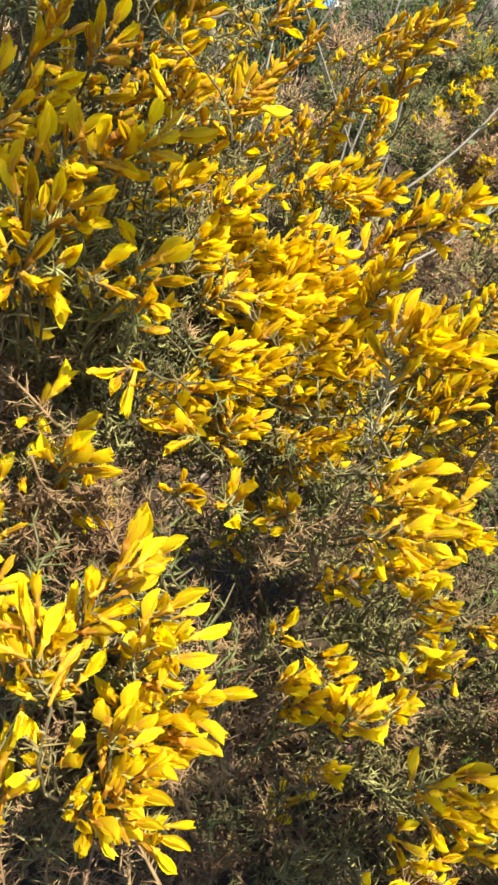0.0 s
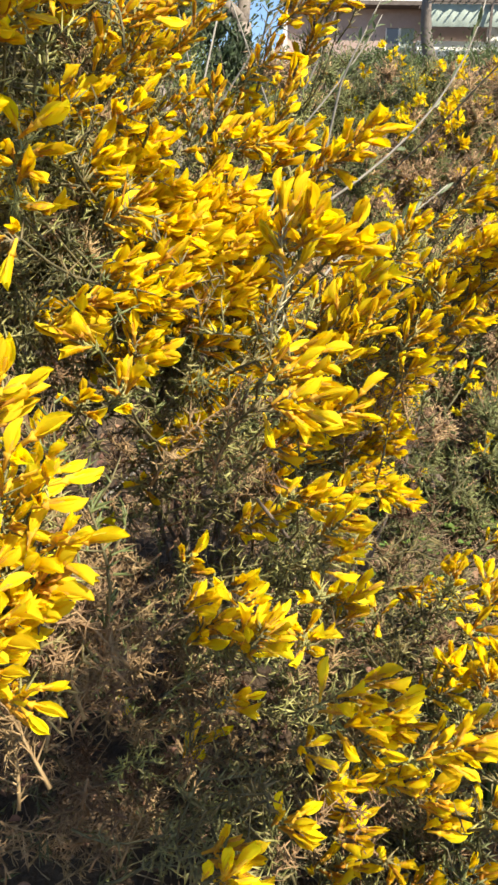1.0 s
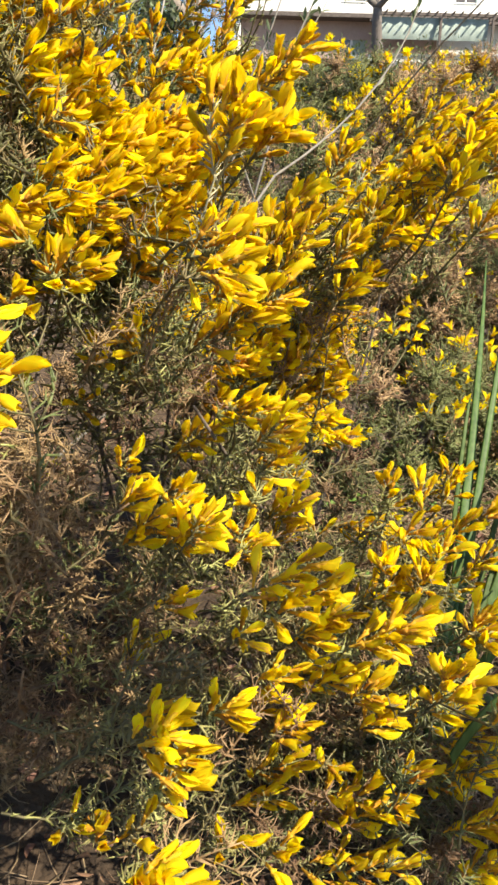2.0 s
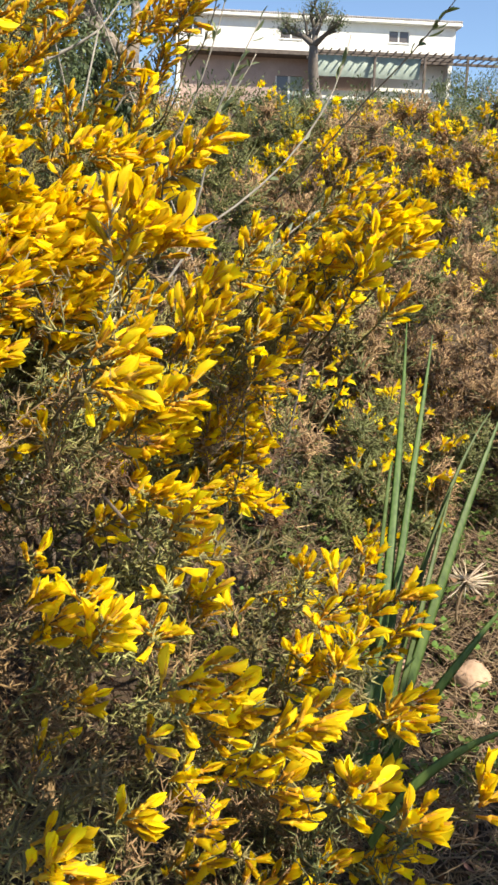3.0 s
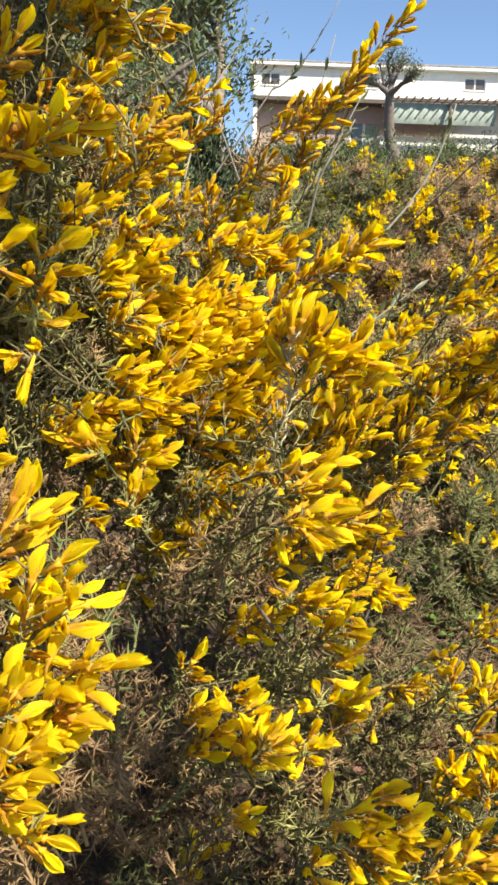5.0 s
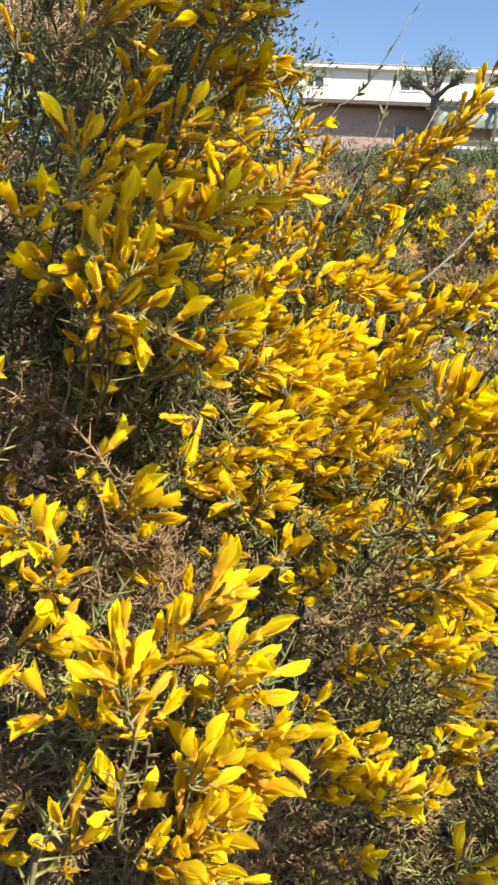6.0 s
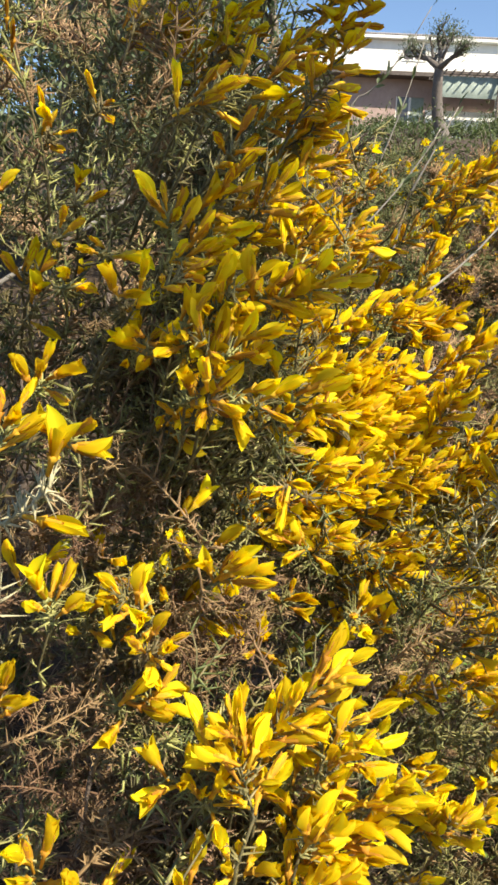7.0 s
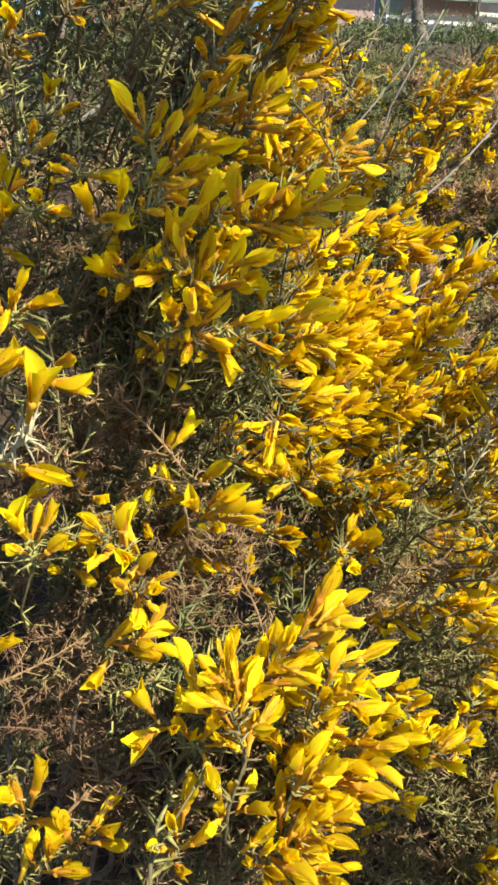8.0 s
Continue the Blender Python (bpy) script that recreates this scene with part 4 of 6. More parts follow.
shoot(right_bush, (0.219, 0.733, 1.084), (0.229, 0.719, 1.102), 7, size=0.88)
shoot(right_bush, (0.296, 0.671, 1.127), (0.307, 0.652, 1.152), 7, size=0.88)
shoot(right_bush, (0.180, 0.775, 1.150), (0.202, 0.740, 1.177), 6, size=0.88)
shoot(right_bush, (0.188, 0.734, 1.169), (0.201, 0.701, 1.204), 6, size=0.88)
shoot(right_bush, (0.222, 0.785, 1.123), (0.229, 0.746, 1.152), 6, size=0.88)
shoot(right_bush, (0.236, 0.737, 1.158), (0.250, 0.694, 1.184), 6, size=0.88)
shoot(right_bush, (0.267, 0.719, 1.179), (0.280, 0.678, 1.195), 6, size=0.88)
shoot(right_bush, (0.270, 0.652, 1.170), (0.283, 0.627, 1.200), 6, size=0.88)
shoot(right_bush, (0.198, 0.739, 1.098), (0.217, 0.725, 1.131), 6, size=0.88)
shoot(right_bush, (0.192, 0.688, 1.069), (0.207, 0.670, 1.097), 6, size=0.88)

# shoots
shoot(low_bush, (0.034, 0.553, 0.961), (0.039, 0.535, 0.991), 6, size=0.90)
shoot(low_bush, (0.036, 0.510, 0.954), (0.056, 0.497, 0.978), 8, size=0.90)
shoot(low_bush, (0.039, 0.519, 0.925), (0.060, 0.511, 0.947), 7, size=0.90)
shoot(low_bush, (0.069, 0.508, 0.928), (0.091, 0.508, 0.956), 11, size=0.90)
shoot(low_bush, (0.081, 0.495, 0.934), (0.101, 0.491, 0.964), 9, size=0.90)
shoot(low_bush, (0.072, 0.528, 0.948), (0.079, 0.516, 0.971), 4, size=0.90)
shoot(low_bush, (0.078, 0.625, 0.970), (0.099, 0.612, 0.989), 8, size=0.90)
shoot(low_bush, (0.059, 0.651, 0.951), (0.081, 0.639, 0.971), 7, size=0.90)
shoot(low_bush, (0.099, 0.608, 0.996), (0.130, 0.589, 1.013), 8, size=0.90)
shoot(low_bush, (0.114, 0.590, 0.997), (0.144, 0.573, 1.014), 7, size=0.90)
shoot(low_bush, (0.124, 0.579, 0.976), (0.150, 0.552, 1.012), 8, size=0.90)
shoot(low_bush, (0.129, 0.571, 0.960), (0.157, 0.560, 0.988), 7, size=0.90)
shoot(low_bush, (0.149, 0.609, 0.908), (0.165, 0.589, 0.944), 8, size=0.90)
shoot(low_bush, (0.144, 0.615, 0.886), (0.163, 0.608, 0.914), 7, size=0.90)
shoot(low_bush, (0.123, 0.544, 0.913), (0.115, 0.521, 0.944), 6, size=0.90)
shoot(low_bush, (0.217, 0.813, 0.828), (0.249, 0.783, 0.834), 11, size=0.90)
shoot(low_bush, (0.231, 0.794, 0.837), (0.262, 0.769, 0.841), 9, size=0.90)
shoot(low_bush, (0.271, 0.834, 0.794), (0.305, 0.821, 0.813), 11, size=0.90)
shoot(low_bush, (0.243, 0.841, 0.812), (0.277, 0.822, 0.833), 9, size=0.90)
shoot(low_bush, (0.315, 0.863, 0.776), (0.334, 0.848, 0.823), 11, size=0.90)
shoot(low_bush, (0.327, 0.856, 0.776), (0.347, 0.848, 0.821), 9, size=0.90)
shoot(low_bush, (0.372, 1.008, 0.785), (0.399, 0.985, 0.840), 10, size=0.90)
shoot(low_bush, (0.360, 1.021, 0.783), (0.390, 1.009, 0.835), 8, size=0.90)
shoot(low_bush, (0.348, 0.785, 0.784), (0.380, 0.766, 0.825), 11, size=0.90)
shoot(low_bush, (0.332, 0.792, 0.753), (0.367, 0.778, 0.793), 9, size=0.90)
shoot(low_bush, (0.291, 0.743, 0.791), (0.323, 0.716, 0.804), 8, size=0.90)
shoot(low_bush, (0.286, 0.752, 0.784), (0.319, 0.728, 0.797), 7, size=0.90)
shoot(low_bush, (0.185, 0.649, 0.877), (0.169, 0.641, 0.905), 6, size=0.90)
shoot(low_bush, (0.290, 0.955, 0.788), (0.321, 0.943, 0.808), 7, size=0.90)
shoot(low_bush, (0.272, 0.519, 0.855), (0.298, 0.502, 0.878), 8, size=0.90)
shoot(low_bush, (0.286, 0.530, 0.866), (0.310, 0.510, 0.889), 7, size=0.90)
shoot(low_bush, (0.147, 0.725, 0.901), (0.172, 0.712, 0.923), 8, size=0.90)
shoot(low_bush, (0.131, 0.735, 0.917), (0.156, 0.720, 0.938), 7, size=0.90)
shoot(low_bush, (0.140, 0.614, 0.910), (0.157, 0.603, 0.929), 6, size=0.90)
shoot(low_bush, (0.130, 0.543, 0.955), (0.129, 0.535, 0.970), 3, size=0.90)
shoot(low_bush, (0.112, 0.606, 1.000), (0.129, 0.594, 1.014), 6, size=0.90)
shoot(low_bush, (0.138, 0.613, 0.995), (0.154, 0.598, 1.012), 6, size=0.90)
shoot(low_bush, (0.144, 0.672, 0.960), (0.162, 0.649, 0.981), 7, size=0.90)
shoot(low_bush, (0.114, 0.568, 0.896), (0.130, 0.561, 0.913), 6, size=0.90)
shoot(low_bush, (0.073, 0.514, 0.928), (0.096, 0.508, 0.943), 10, size=0.90)
shoot(low_bush, (0.068, 0.539, 0.921), (0.093, 0.527, 0.939), 8, size=0.90)
shoot(low_bush, (0.054, 0.512, 0.944), (0.070, 0.504, 0.956), 7, size=0.90)
shoot(low_bush, (0.064, 0.560, 0.947), (0.078, 0.541, 0.963), 6, size=0.90)
shoot(low_bush, (0.060, 0.519, 0.879), (0.081, 0.504, 0.899), 6, size=0.90)
shoot(low_bush, (0.032, 0.513, 0.833), (0.059, 0.521, 0.864), 7, size=0.90)
shoot(low_bush, (0.239, 0.619, 0.921), (0.223, 0.595, 0.958), 7, size=0.90)
shoot(low_bush, (0.259, 0.595, 0.923), (0.252, 0.590, 0.958), 7, size=0.90)
shoot(low_bush, (0.283, 0.623, 0.923), (0.280, 0.599, 0.968), 7, size=0.90)
shoot(low_bush, (0.299, 0.591, 0.919), (0.313, 0.577, 0.940), 7, size=0.90)
shoot(low_bush, (0.275, 0.579, 0.912), (0.288, 0.569, 0.931), 7, size=0.90)
shoot(low_bush, (0.244, 0.578, 0.899), (0.236, 0.558, 0.932), 7, size=0.90)
shoot(low_bush, (0.262, 0.557, 0.896), (0.267, 0.548, 0.926), 7, size=0.90)
shoot(low_bush, (0.250, 0.555, 0.875), (0.250, 0.541, 0.906), 7, size=0.90)
shoot(low_bush, (0.229, 0.557, 0.884), (0.217, 0.541, 0.915), 7, size=0.90)
shoot(low_bush, (0.277, 0.506, 0.875), (0.284, 0.501, 0.895), 7, size=0.90)
shoot(low_bush, (0.285, 0.516, 0.854), (0.292, 0.491, 0.883), 4, size=0.90)

# shoots
shoot(low_bush, (0.130, 0.469, 0.897), (0.176, 0.442, 0.942), 15, size=0.92)
shoot(low_bush, (0.120, 0.462, 0.917), (0.167, 0.454, 0.952), 12, size=0.92)
shoot(low_bush, (0.154, 0.498, 0.865), (0.183, 0.490, 0.891), 12, size=0.92)
shoot(low_bush, (0.158, 0.492, 0.875), (0.186, 0.481, 0.902), 9, size=0.92)
shoot(low_bush, (0.185, 0.468, 0.878), (0.229, 0.459, 0.904), 18, size=0.92)
shoot(low_bush, (0.198, 0.497, 0.872), (0.242, 0.481, 0.902), 14, size=0.92)
shoot(low_bush, (0.207, 0.584, 0.852), (0.242, 0.563, 0.882), 12, size=0.92)
shoot(low_bush, (0.225, 0.575, 0.867), (0.259, 0.558, 0.894), 9, size=0.92)
shoot(low_bush, (0.144, 0.521, 0.820), (0.187, 0.507, 0.843), 12, size=0.92)
shoot(low_bush, (0.158, 0.516, 0.817), (0.199, 0.502, 0.840), 9, size=0.92)
shoot(low_bush, (0.197, 0.512, 0.813), (0.219, 0.505, 0.835), 12, size=0.92)
shoot(low_bush, (0.206, 0.515, 0.788), (0.228, 0.505, 0.814), 9, size=0.92)
shoot(low_bush, (0.140, 0.490, 0.799), (0.163, 0.488, 0.819), 12, size=0.92)
shoot(low_bush, (0.121, 0.497, 0.814), (0.143, 0.488, 0.838), 9, size=0.92)
shoot(low_bush, (0.103, 0.447, 0.846), (0.120, 0.442, 0.861), 8, size=0.92)
shoot(low_bush, (0.135, 0.472, 0.855), (0.152, 0.463, 0.869), 5, size=0.92)
shoot(low_bush, (0.113, 0.460, 0.890), (0.123, 0.436, 0.911), 5, size=0.92)
shoot(low_bush, (0.125, 0.518, 0.745), (0.165, 0.493, 0.779), 11, size=0.92)
shoot(low_bush, (0.113, 0.497, 0.738), (0.152, 0.488, 0.760), 8, size=0.92)
shoot(low_bush, (0.181, 0.528, 0.744), (0.188, 0.503, 0.772), 3, size=0.92)
shoot(low_bush, (0.173, 0.526, 0.715), (0.195, 0.501, 0.750), 6, size=0.92)
shoot(low_bush, (0.196, 0.530, 0.691), (0.242, 0.507, 0.736), 15, size=0.92)
shoot(low_bush, (0.175, 0.531, 0.700), (0.224, 0.524, 0.732), 12, size=0.92)
shoot(low_bush, (0.179, 0.517, 0.654), (0.250, 0.488, 0.697), 14, size=0.92)
shoot(low_bush, (0.161, 0.528, 0.655), (0.237, 0.516, 0.683), 10, size=0.92)
shoot(low_bush, (0.232, 0.523, 0.732), (0.259, 0.517, 0.758), 8, size=0.92)
shoot(low_bush, (0.272, 0.546, 0.725), (0.312, 0.524, 0.753), 11, size=0.92)
shoot(low_bush, (0.269, 0.563, 0.702), (0.313, 0.544, 0.727), 8, size=0.92)
shoot(low_bush, (0.272, 0.555, 0.750), (0.314, 0.536, 0.773), 9, size=0.92)
shoot(low_bush, (0.288, 0.569, 0.726), (0.330, 0.549, 0.752), 7, size=0.92)
shoot(low_bush, (0.255, 0.546, 0.771), (0.275, 0.532, 0.810), 11, size=0.92)
shoot(low_bush, (0.273, 0.542, 0.781), (0.293, 0.534, 0.816), 8, size=0.92)
shoot(low_bush, (0.269, 0.522, 0.693), (0.318, 0.505, 0.723), 9, size=0.92)
shoot(low_bush, (0.281, 0.517, 0.698), (0.328, 0.499, 0.729), 7, size=0.92)
shoot(low_bush, (0.279, 0.501, 0.670), (0.321, 0.493, 0.703), 11, size=0.92)
shoot(low_bush, (0.293, 0.512, 0.654), (0.335, 0.502, 0.690), 8, size=0.92)
shoot(low_bush, (0.065, 0.353, 0.892), (0.091, 0.340, 0.909), 11, size=0.92)
shoot(low_bush, (0.062, 0.372, 0.891), (0.089, 0.361, 0.906), 8, size=0.92)
shoot(low_bush, (0.079, 0.349, 0.885), (0.097, 0.342, 0.894), 6, size=0.92)
shoot(low_bush, (0.075, 0.358, 0.859), (0.097, 0.342, 0.878), 5, size=0.92)
shoot(low_bush, (0.021, 0.394, 0.806), (0.036, 0.371, 0.830), 5, size=0.92)
shoot(low_bush, (0.044, 0.374, 0.812), (0.045, 0.357, 0.842), 5, size=0.92)
shoot(low_bush, (0.064, 0.367, 0.826), (0.074, 0.361, 0.840), 3, size=0.92)
shoot(low_bush, (0.068, 0.309, 0.845), (0.087, 0.304, 0.866), 11, size=0.92)
shoot(low_bush, (0.074, 0.328, 0.822), (0.094, 0.323, 0.843), 8, size=0.92)
shoot(low_bush, (0.109, 0.394, 0.787), (0.116, 0.374, 0.821), 5, size=0.92)
shoot(low_bush, (0.135, 0.385, 0.795), (0.150, 0.371, 0.819), 6, size=0.92)
shoot(low_bush, (0.229, 0.417, 0.867), (0.236, 0.401, 0.912), 9, size=0.92)
shoot(low_bush, (0.234, 0.405, 0.883), (0.244, 0.403, 0.917), 7, size=0.92)
shoot(low_bush, (0.260, 0.389, 0.883), (0.269, 0.383, 0.902), 8, size=0.92)
shoot(low_bush, (0.305, 0.406, 0.874), (0.309, 0.401, 0.911), 8, size=0.92)
shoot(low_bush, (0.097, 0.335, 0.795), (0.131, 0.314, 0.830), 11, size=0.92)
shoot(low_bush, (0.088, 0.310, 0.819), (0.120, 0.303, 0.839), 8, size=0.92)
crest = random.Random(5)
for _ in range(12):
    p = Vector((crest.uniform(-0.27, -0.07), 0, crest.uniform(1.26, 1.50)))
    p.y = 0.50 + 0.35 * max(0.0, p.z - 1.32) + crest.uniform(-0.02, 0.02)
    shoot(left_bush, p, p + Vector((crest.uniform(-0.012, 0.016), crest.uniform(-0.02, 0.0), crest.uniform(0.02, 0.035))), crest.choice((2, 3, 3, 4)))
for _ in range(24):
    p = Vector((crest.uniform(-0.125, -0.035), 0, crest.uniform(1.20, 1.40)))
    p.y = 0.45 + 0.4 * max(0.0, p.z - 1.28) + crest.uniform(-0.02, 0.02)
    shoot(left_bush, p, p + Vector((crest.uniform(0.012, 0.035), crest.uniform(-0.025, -0.005), crest.uniform(0.008, 0.028))), crest.choice((2, 3, 4, 5)))
for _ in range(15):
    p = Vector((crest.uniform(-0.10, -0.02), crest.uniform(0.57, 0.63), crest.uniform(1.19, 1.33)))
    shoot(left_bush, p, p + Vector((crest.uniform(0.02, 0.04), crest.uniform(-0.03, -0.01), crest.uniform(0.012, 0.03))), crest.choice((6, 7, 8)))
BROWN = (((-0.03, 0.47, 1.06), 0.05, 0.9), ((0.0, 0.47, 0.98), 0.07, 0.85), ((-0.12, 0.45, 1.02), 0.08, 0.7), ((-0.13, 0.44, 1.17), 0.05, 0.7), ((-0.03, 0.38, 1.01), 0.07, 0.85))
HOLLOWS = (((0.01, 0.46, 1.25), 0.06), ((0.06, 0.50, 0.82), 0.08), ((0.14, 0.52, 0.72), 0.08), ((-0.17, 0.49, 1.24), 0.06), ((0.0, 0.46, 0.91), 0.06), ((-0.08, 0.50, 0.92), 0.07))
fill(near_bush, 150, 0.05, 0.15, BROWN, 0.02)
fill(left_bush, 560, 0.12, 0.18, BROWN)
fill(main_bush, 280, 0.10, 0.2, BROWN)
fill(right_bush, 180, 0.10, 0.15, BROWN)
fill(low_bush, 240, 0.12, 0.3, BROWN)
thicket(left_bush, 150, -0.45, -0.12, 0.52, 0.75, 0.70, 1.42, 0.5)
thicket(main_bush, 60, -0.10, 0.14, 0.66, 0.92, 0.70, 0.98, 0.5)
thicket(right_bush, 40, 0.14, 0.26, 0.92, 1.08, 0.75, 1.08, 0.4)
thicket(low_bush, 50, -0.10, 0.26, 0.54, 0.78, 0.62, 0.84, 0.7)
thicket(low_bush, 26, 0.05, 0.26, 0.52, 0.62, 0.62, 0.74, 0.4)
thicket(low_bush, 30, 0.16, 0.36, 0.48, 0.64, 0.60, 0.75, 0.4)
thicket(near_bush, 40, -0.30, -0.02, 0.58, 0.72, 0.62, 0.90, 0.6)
brown_patch(near_bush, (-0.02, 0.42, 0.99), 0.035, 18)
brown_patch(near_bush, (-0.03, 0.47, 0.83), 0.05, 9)
brown_patch(near_bush, (0.01, 0.45, 0.99), 0.03, 10)
brown_patch(main_bush, (0.081, 0.63, 1.02), 0.03, 10)
brown_patch(left_bush, (-0.079, 0.42, 1.106), 0.025, 12)
brown_patch(left_bush, (-0.132, 0.45, 1.162), 0.035, 14)
brown_patch(left_bush, (-0.15, 0.38, 1.07), 0.05, 8)
brown_patch(left_bush, (-0.074, 0.49, 1.08), 0.035, 16)
brown_patch(left_bush, (-0.10, 0.50, 1.27), 0.035, 12)
for bush in (left_bush, main_bush, right_bush, low_bush):
    picks = rnd.sample(shoots[bush], 7)
    trunk_of(bush, [b + Vector((0, 0.14, -0.10)) for b, t in picks])
trunk_of(near_bush, [(-0.12, 0.46, 0.95), (-0.18, 0.44, 1.0)])


# ---- house ----
PLASTER = surface("white_plaster", (0.74, 0.72, 0.66), (0.86, 0.84, 0.78), 0.8, 0.9, 0.2, 0.004)
PINK = surface("pinkish_brown_plaster", (0.36, 0.26, 0.22), (0.46, 0.34, 0.29), 0.9, 0.9, 0.2, 0.004)
ROOF = surface("grey_roof_tiles", (0.22, 0.20, 0.19), (0.38, 0.35, 0.33), 3, 0.85, 0.4, 0.01)
WOOD = surface("dark_pergola_wood", (0.07, 0.055, 0.045), (0.16, 0.13, 0.11), 4, 0.8, 0.3, 0.004)
CLOTH = surface("grey_green_awning", (0.22, 0.27, 0.23), (0.32, 0.37, 0.32), 2, 0.8, 0.2, 0.004)


def glass_material():
    m, n, l, b = material("window_glass")
    b.inputs["Base Color"].default_value = (0.10, 0.085, 0.075, 1)
    b.inputs["Roughness"].default_value = 0.08
    b.inputs["Specular IOR Level"].default_value = 0.7
    return m


GLASS = glass_material()


def block(name, lo, hi, mat, parent, bevel=0.02, label=""):
    """A bevelled block between two corners given from the parent's foot."""
    bm = bmesh.new()
    bmesh.ops.create_cube(bm, size=1)
    lo, hi = Vector(lo), Vector(hi)
    for v in bm.verts:
        v.co = Vector([lo[k] + (v.co[k] + 0.5) * (hi[k] - lo[k]) for k in range(3)])
    if bevel:
        bmesh.ops.bevel(bm, geom=bm.edges[:], offset=bevel, segments=1, affect="EDGES")
    me = bpy.data.meshes.new(name)
    bm.to_mesh(me)
    bm.free()
    me.materials.append(mat)
    ob = hang(name, me, parent, label=label)
    return ob


def wall_with_openings(name, x0, x1, z0, z1, y0, y1, holes, mat, parent):
    """A wall between two depths with rectangular holes that go through it."""
    xs = sorted({x0, x1} | {v for h in holes for v in h[:2]})
    zs = sorted({z0, z1} | {v for h in holes for v in h[2:]})
    bm = bmesh.new()
    for i in range(len(xs) - 1):
        for j in range(len(zs) - 1):
            cx, cz = (xs[i] + xs[i + 1]) / 2, (zs[j] + zs[j + 1]) / 2
            if any(h[0] < cx < h[1] and h[2] < cz < h[3] for h in holes):
                continue
            q = [bm.verts.new((x, y, z)) for y in (y0, y1) for z in (zs[j], zs[j + 1]) for x in (xs[i], xs[i + 1])]
            for f in ((0, 1, 3, 2), (4, 6, 7, 5), (0, 4, 5, 1), (2, 3, 7, 6), (0, 2, 6, 4), (1, 5, 7, 3)):
                bm.faces.new([q[k] for k in f])
    bmesh.ops.remove_doubles(bm, verts=bm.verts[:], dist=0.001)
    me = bpy.data.meshes.new(name)
    bm.to_mesh(me)
    bm.free()
    me.materials.append(mat)
    return hang(name, me, parent)


def window(parent, x0, x1, z0, z1, y):
    """A two-leaf window set back in its opening."""
    w = block("window", (x0, y + 0.10, z0), (x1, y + 0.16, z0 + 0.08), PLASTER, parent, 0.01)
    mid = (x0 + x1) / 2
    for a, b in ((x0, x0 + 0.07), (mid - 0.06, mid + 0.06), (x1 - 0.07, x1)):
        block("frame", (a, y + 0.10, z0 + 0.08), (b, y + 0.16, z1), PLASTER, w, 0.01)
    block("frame", (x0, y + 0.095, z1 - 0.07), (x1, y + 0.165, z1), PLASTER, w, 0.01)
    for a, b in ((x0 + 0.07, mid - 0.06), (mid + 0.06, x1 - 0.07)):
        block("pane", (a, y + 0.12, z0 + 0.08), (b, y + 0.13, z1 - 0.07), GLASS, w, 0)
    block("sill", (x0 - 0.08, y - 0.06, z0 - 0.07), (x1 + 0.08, y + 0.09, z0 - 0.003), PLASTER, w, 0.01)


def build_house():
    o = Vector((0, 75, 12.6))
    h = tagged(empty("house", o), "two-storey house, white upper floor, pinkish ground floor, grey tiled roof", "house")
    x0, x1 = -0.6, 23.2
    top, mid = 7.0, 4.35
    wall_with_openings("upper_wall", x0, x1, mid, top - 0.3, 0, 0.35, [(8.1, 10.0, 5.2, 6.15), (17.4, 19.2, 5.3, 6.3), (-0.0, 1.6, 5.2, 6.2)], PLASTER, h)
    window(h, 8.1, 10.0, 5.2, 6.15, 0)
    window(h, 17.4, 19.2, 5.3, 6.3, 0)
    window(h, 0.0, 1.6, 5.2, 6.2, 0)
    block("side_wall", (x0, 0.36, -1.7), (x0 + 0.35, 9, top - 0.3), PLASTER, h)
    block("side_wall", (x1 - 0.35, 0.36, -1.7), (x1, 9, top - 0.3), PLASTER, h)
    block("back_wall", (x0, 9.01, -1.7), (x1, 9.3, top - 0.3), PLASTER, h)
    block("cornice", (x0 - 0.4, -0.5, top - 0.3), (x1 + 0.4, 9.6, top + 0.02), PLASTER, h, 0.06, "white concrete cornice")
    s = Shape()
    for k in range(120):
        x = x0 - 0.4 + (x1 - x0 + 0.8) * (k + 0.5) / 120
        s.tube([(x, -0.5, top + 0.05), (x, 4.5, top + 0.95)], [0.115, 0.115], 6)
        s.tube([(x, 9.6, top + 0.05), (x, 4.5, top + 0.95)], [0.115, 0.115], 6)
    hang("roof", s.mesh("roof", [ROOF]), h, label="low roof of grey clay tiles")
    wall_with_openings("lower_wall", x0, x1, -1.7, mid - 0.003, 1.5, 1.85, [(8.0, 10.4, 0.2, 2.6)], PINK, h)
    block("slab", (x0, -0.02, mid - 0.35), (x1, 1.5, mid - 0.004), WOOD, h, 0.03, "shaded slab under the upper floor")
    d = block("door", (8.0, 1.60, 0.2), (8.12, 1.68, 2.6), PLASTER, h, 0.01, "glazed door with pale curtain")
    block("frame", (9.1, 1.60, 0.2), (9.3, 1.68, 2.6), PLASTER, d, 0.01)
    block("pane", (8.12, 1.62, 0.2), (9.1, 1.64, 2.6), GLASS, d, 0)
    block("curtain", (9.3, 1.62, 0.2), (10.4, 1.64, 2.6), CLOTH, d, 0)
    block("white_wall", (10.6, 1.30, -1.7), (16.4, 1.48, 1.6), PLASTER, h, 0.02, "white parapet wall")
    block("white_wall", (16.42, 1.28, -1.7), (x1 - 0.4, 1.48, mid - 0.4), PLASTER, h, 0.02, "white wall striped by the pergola slats")
    return h


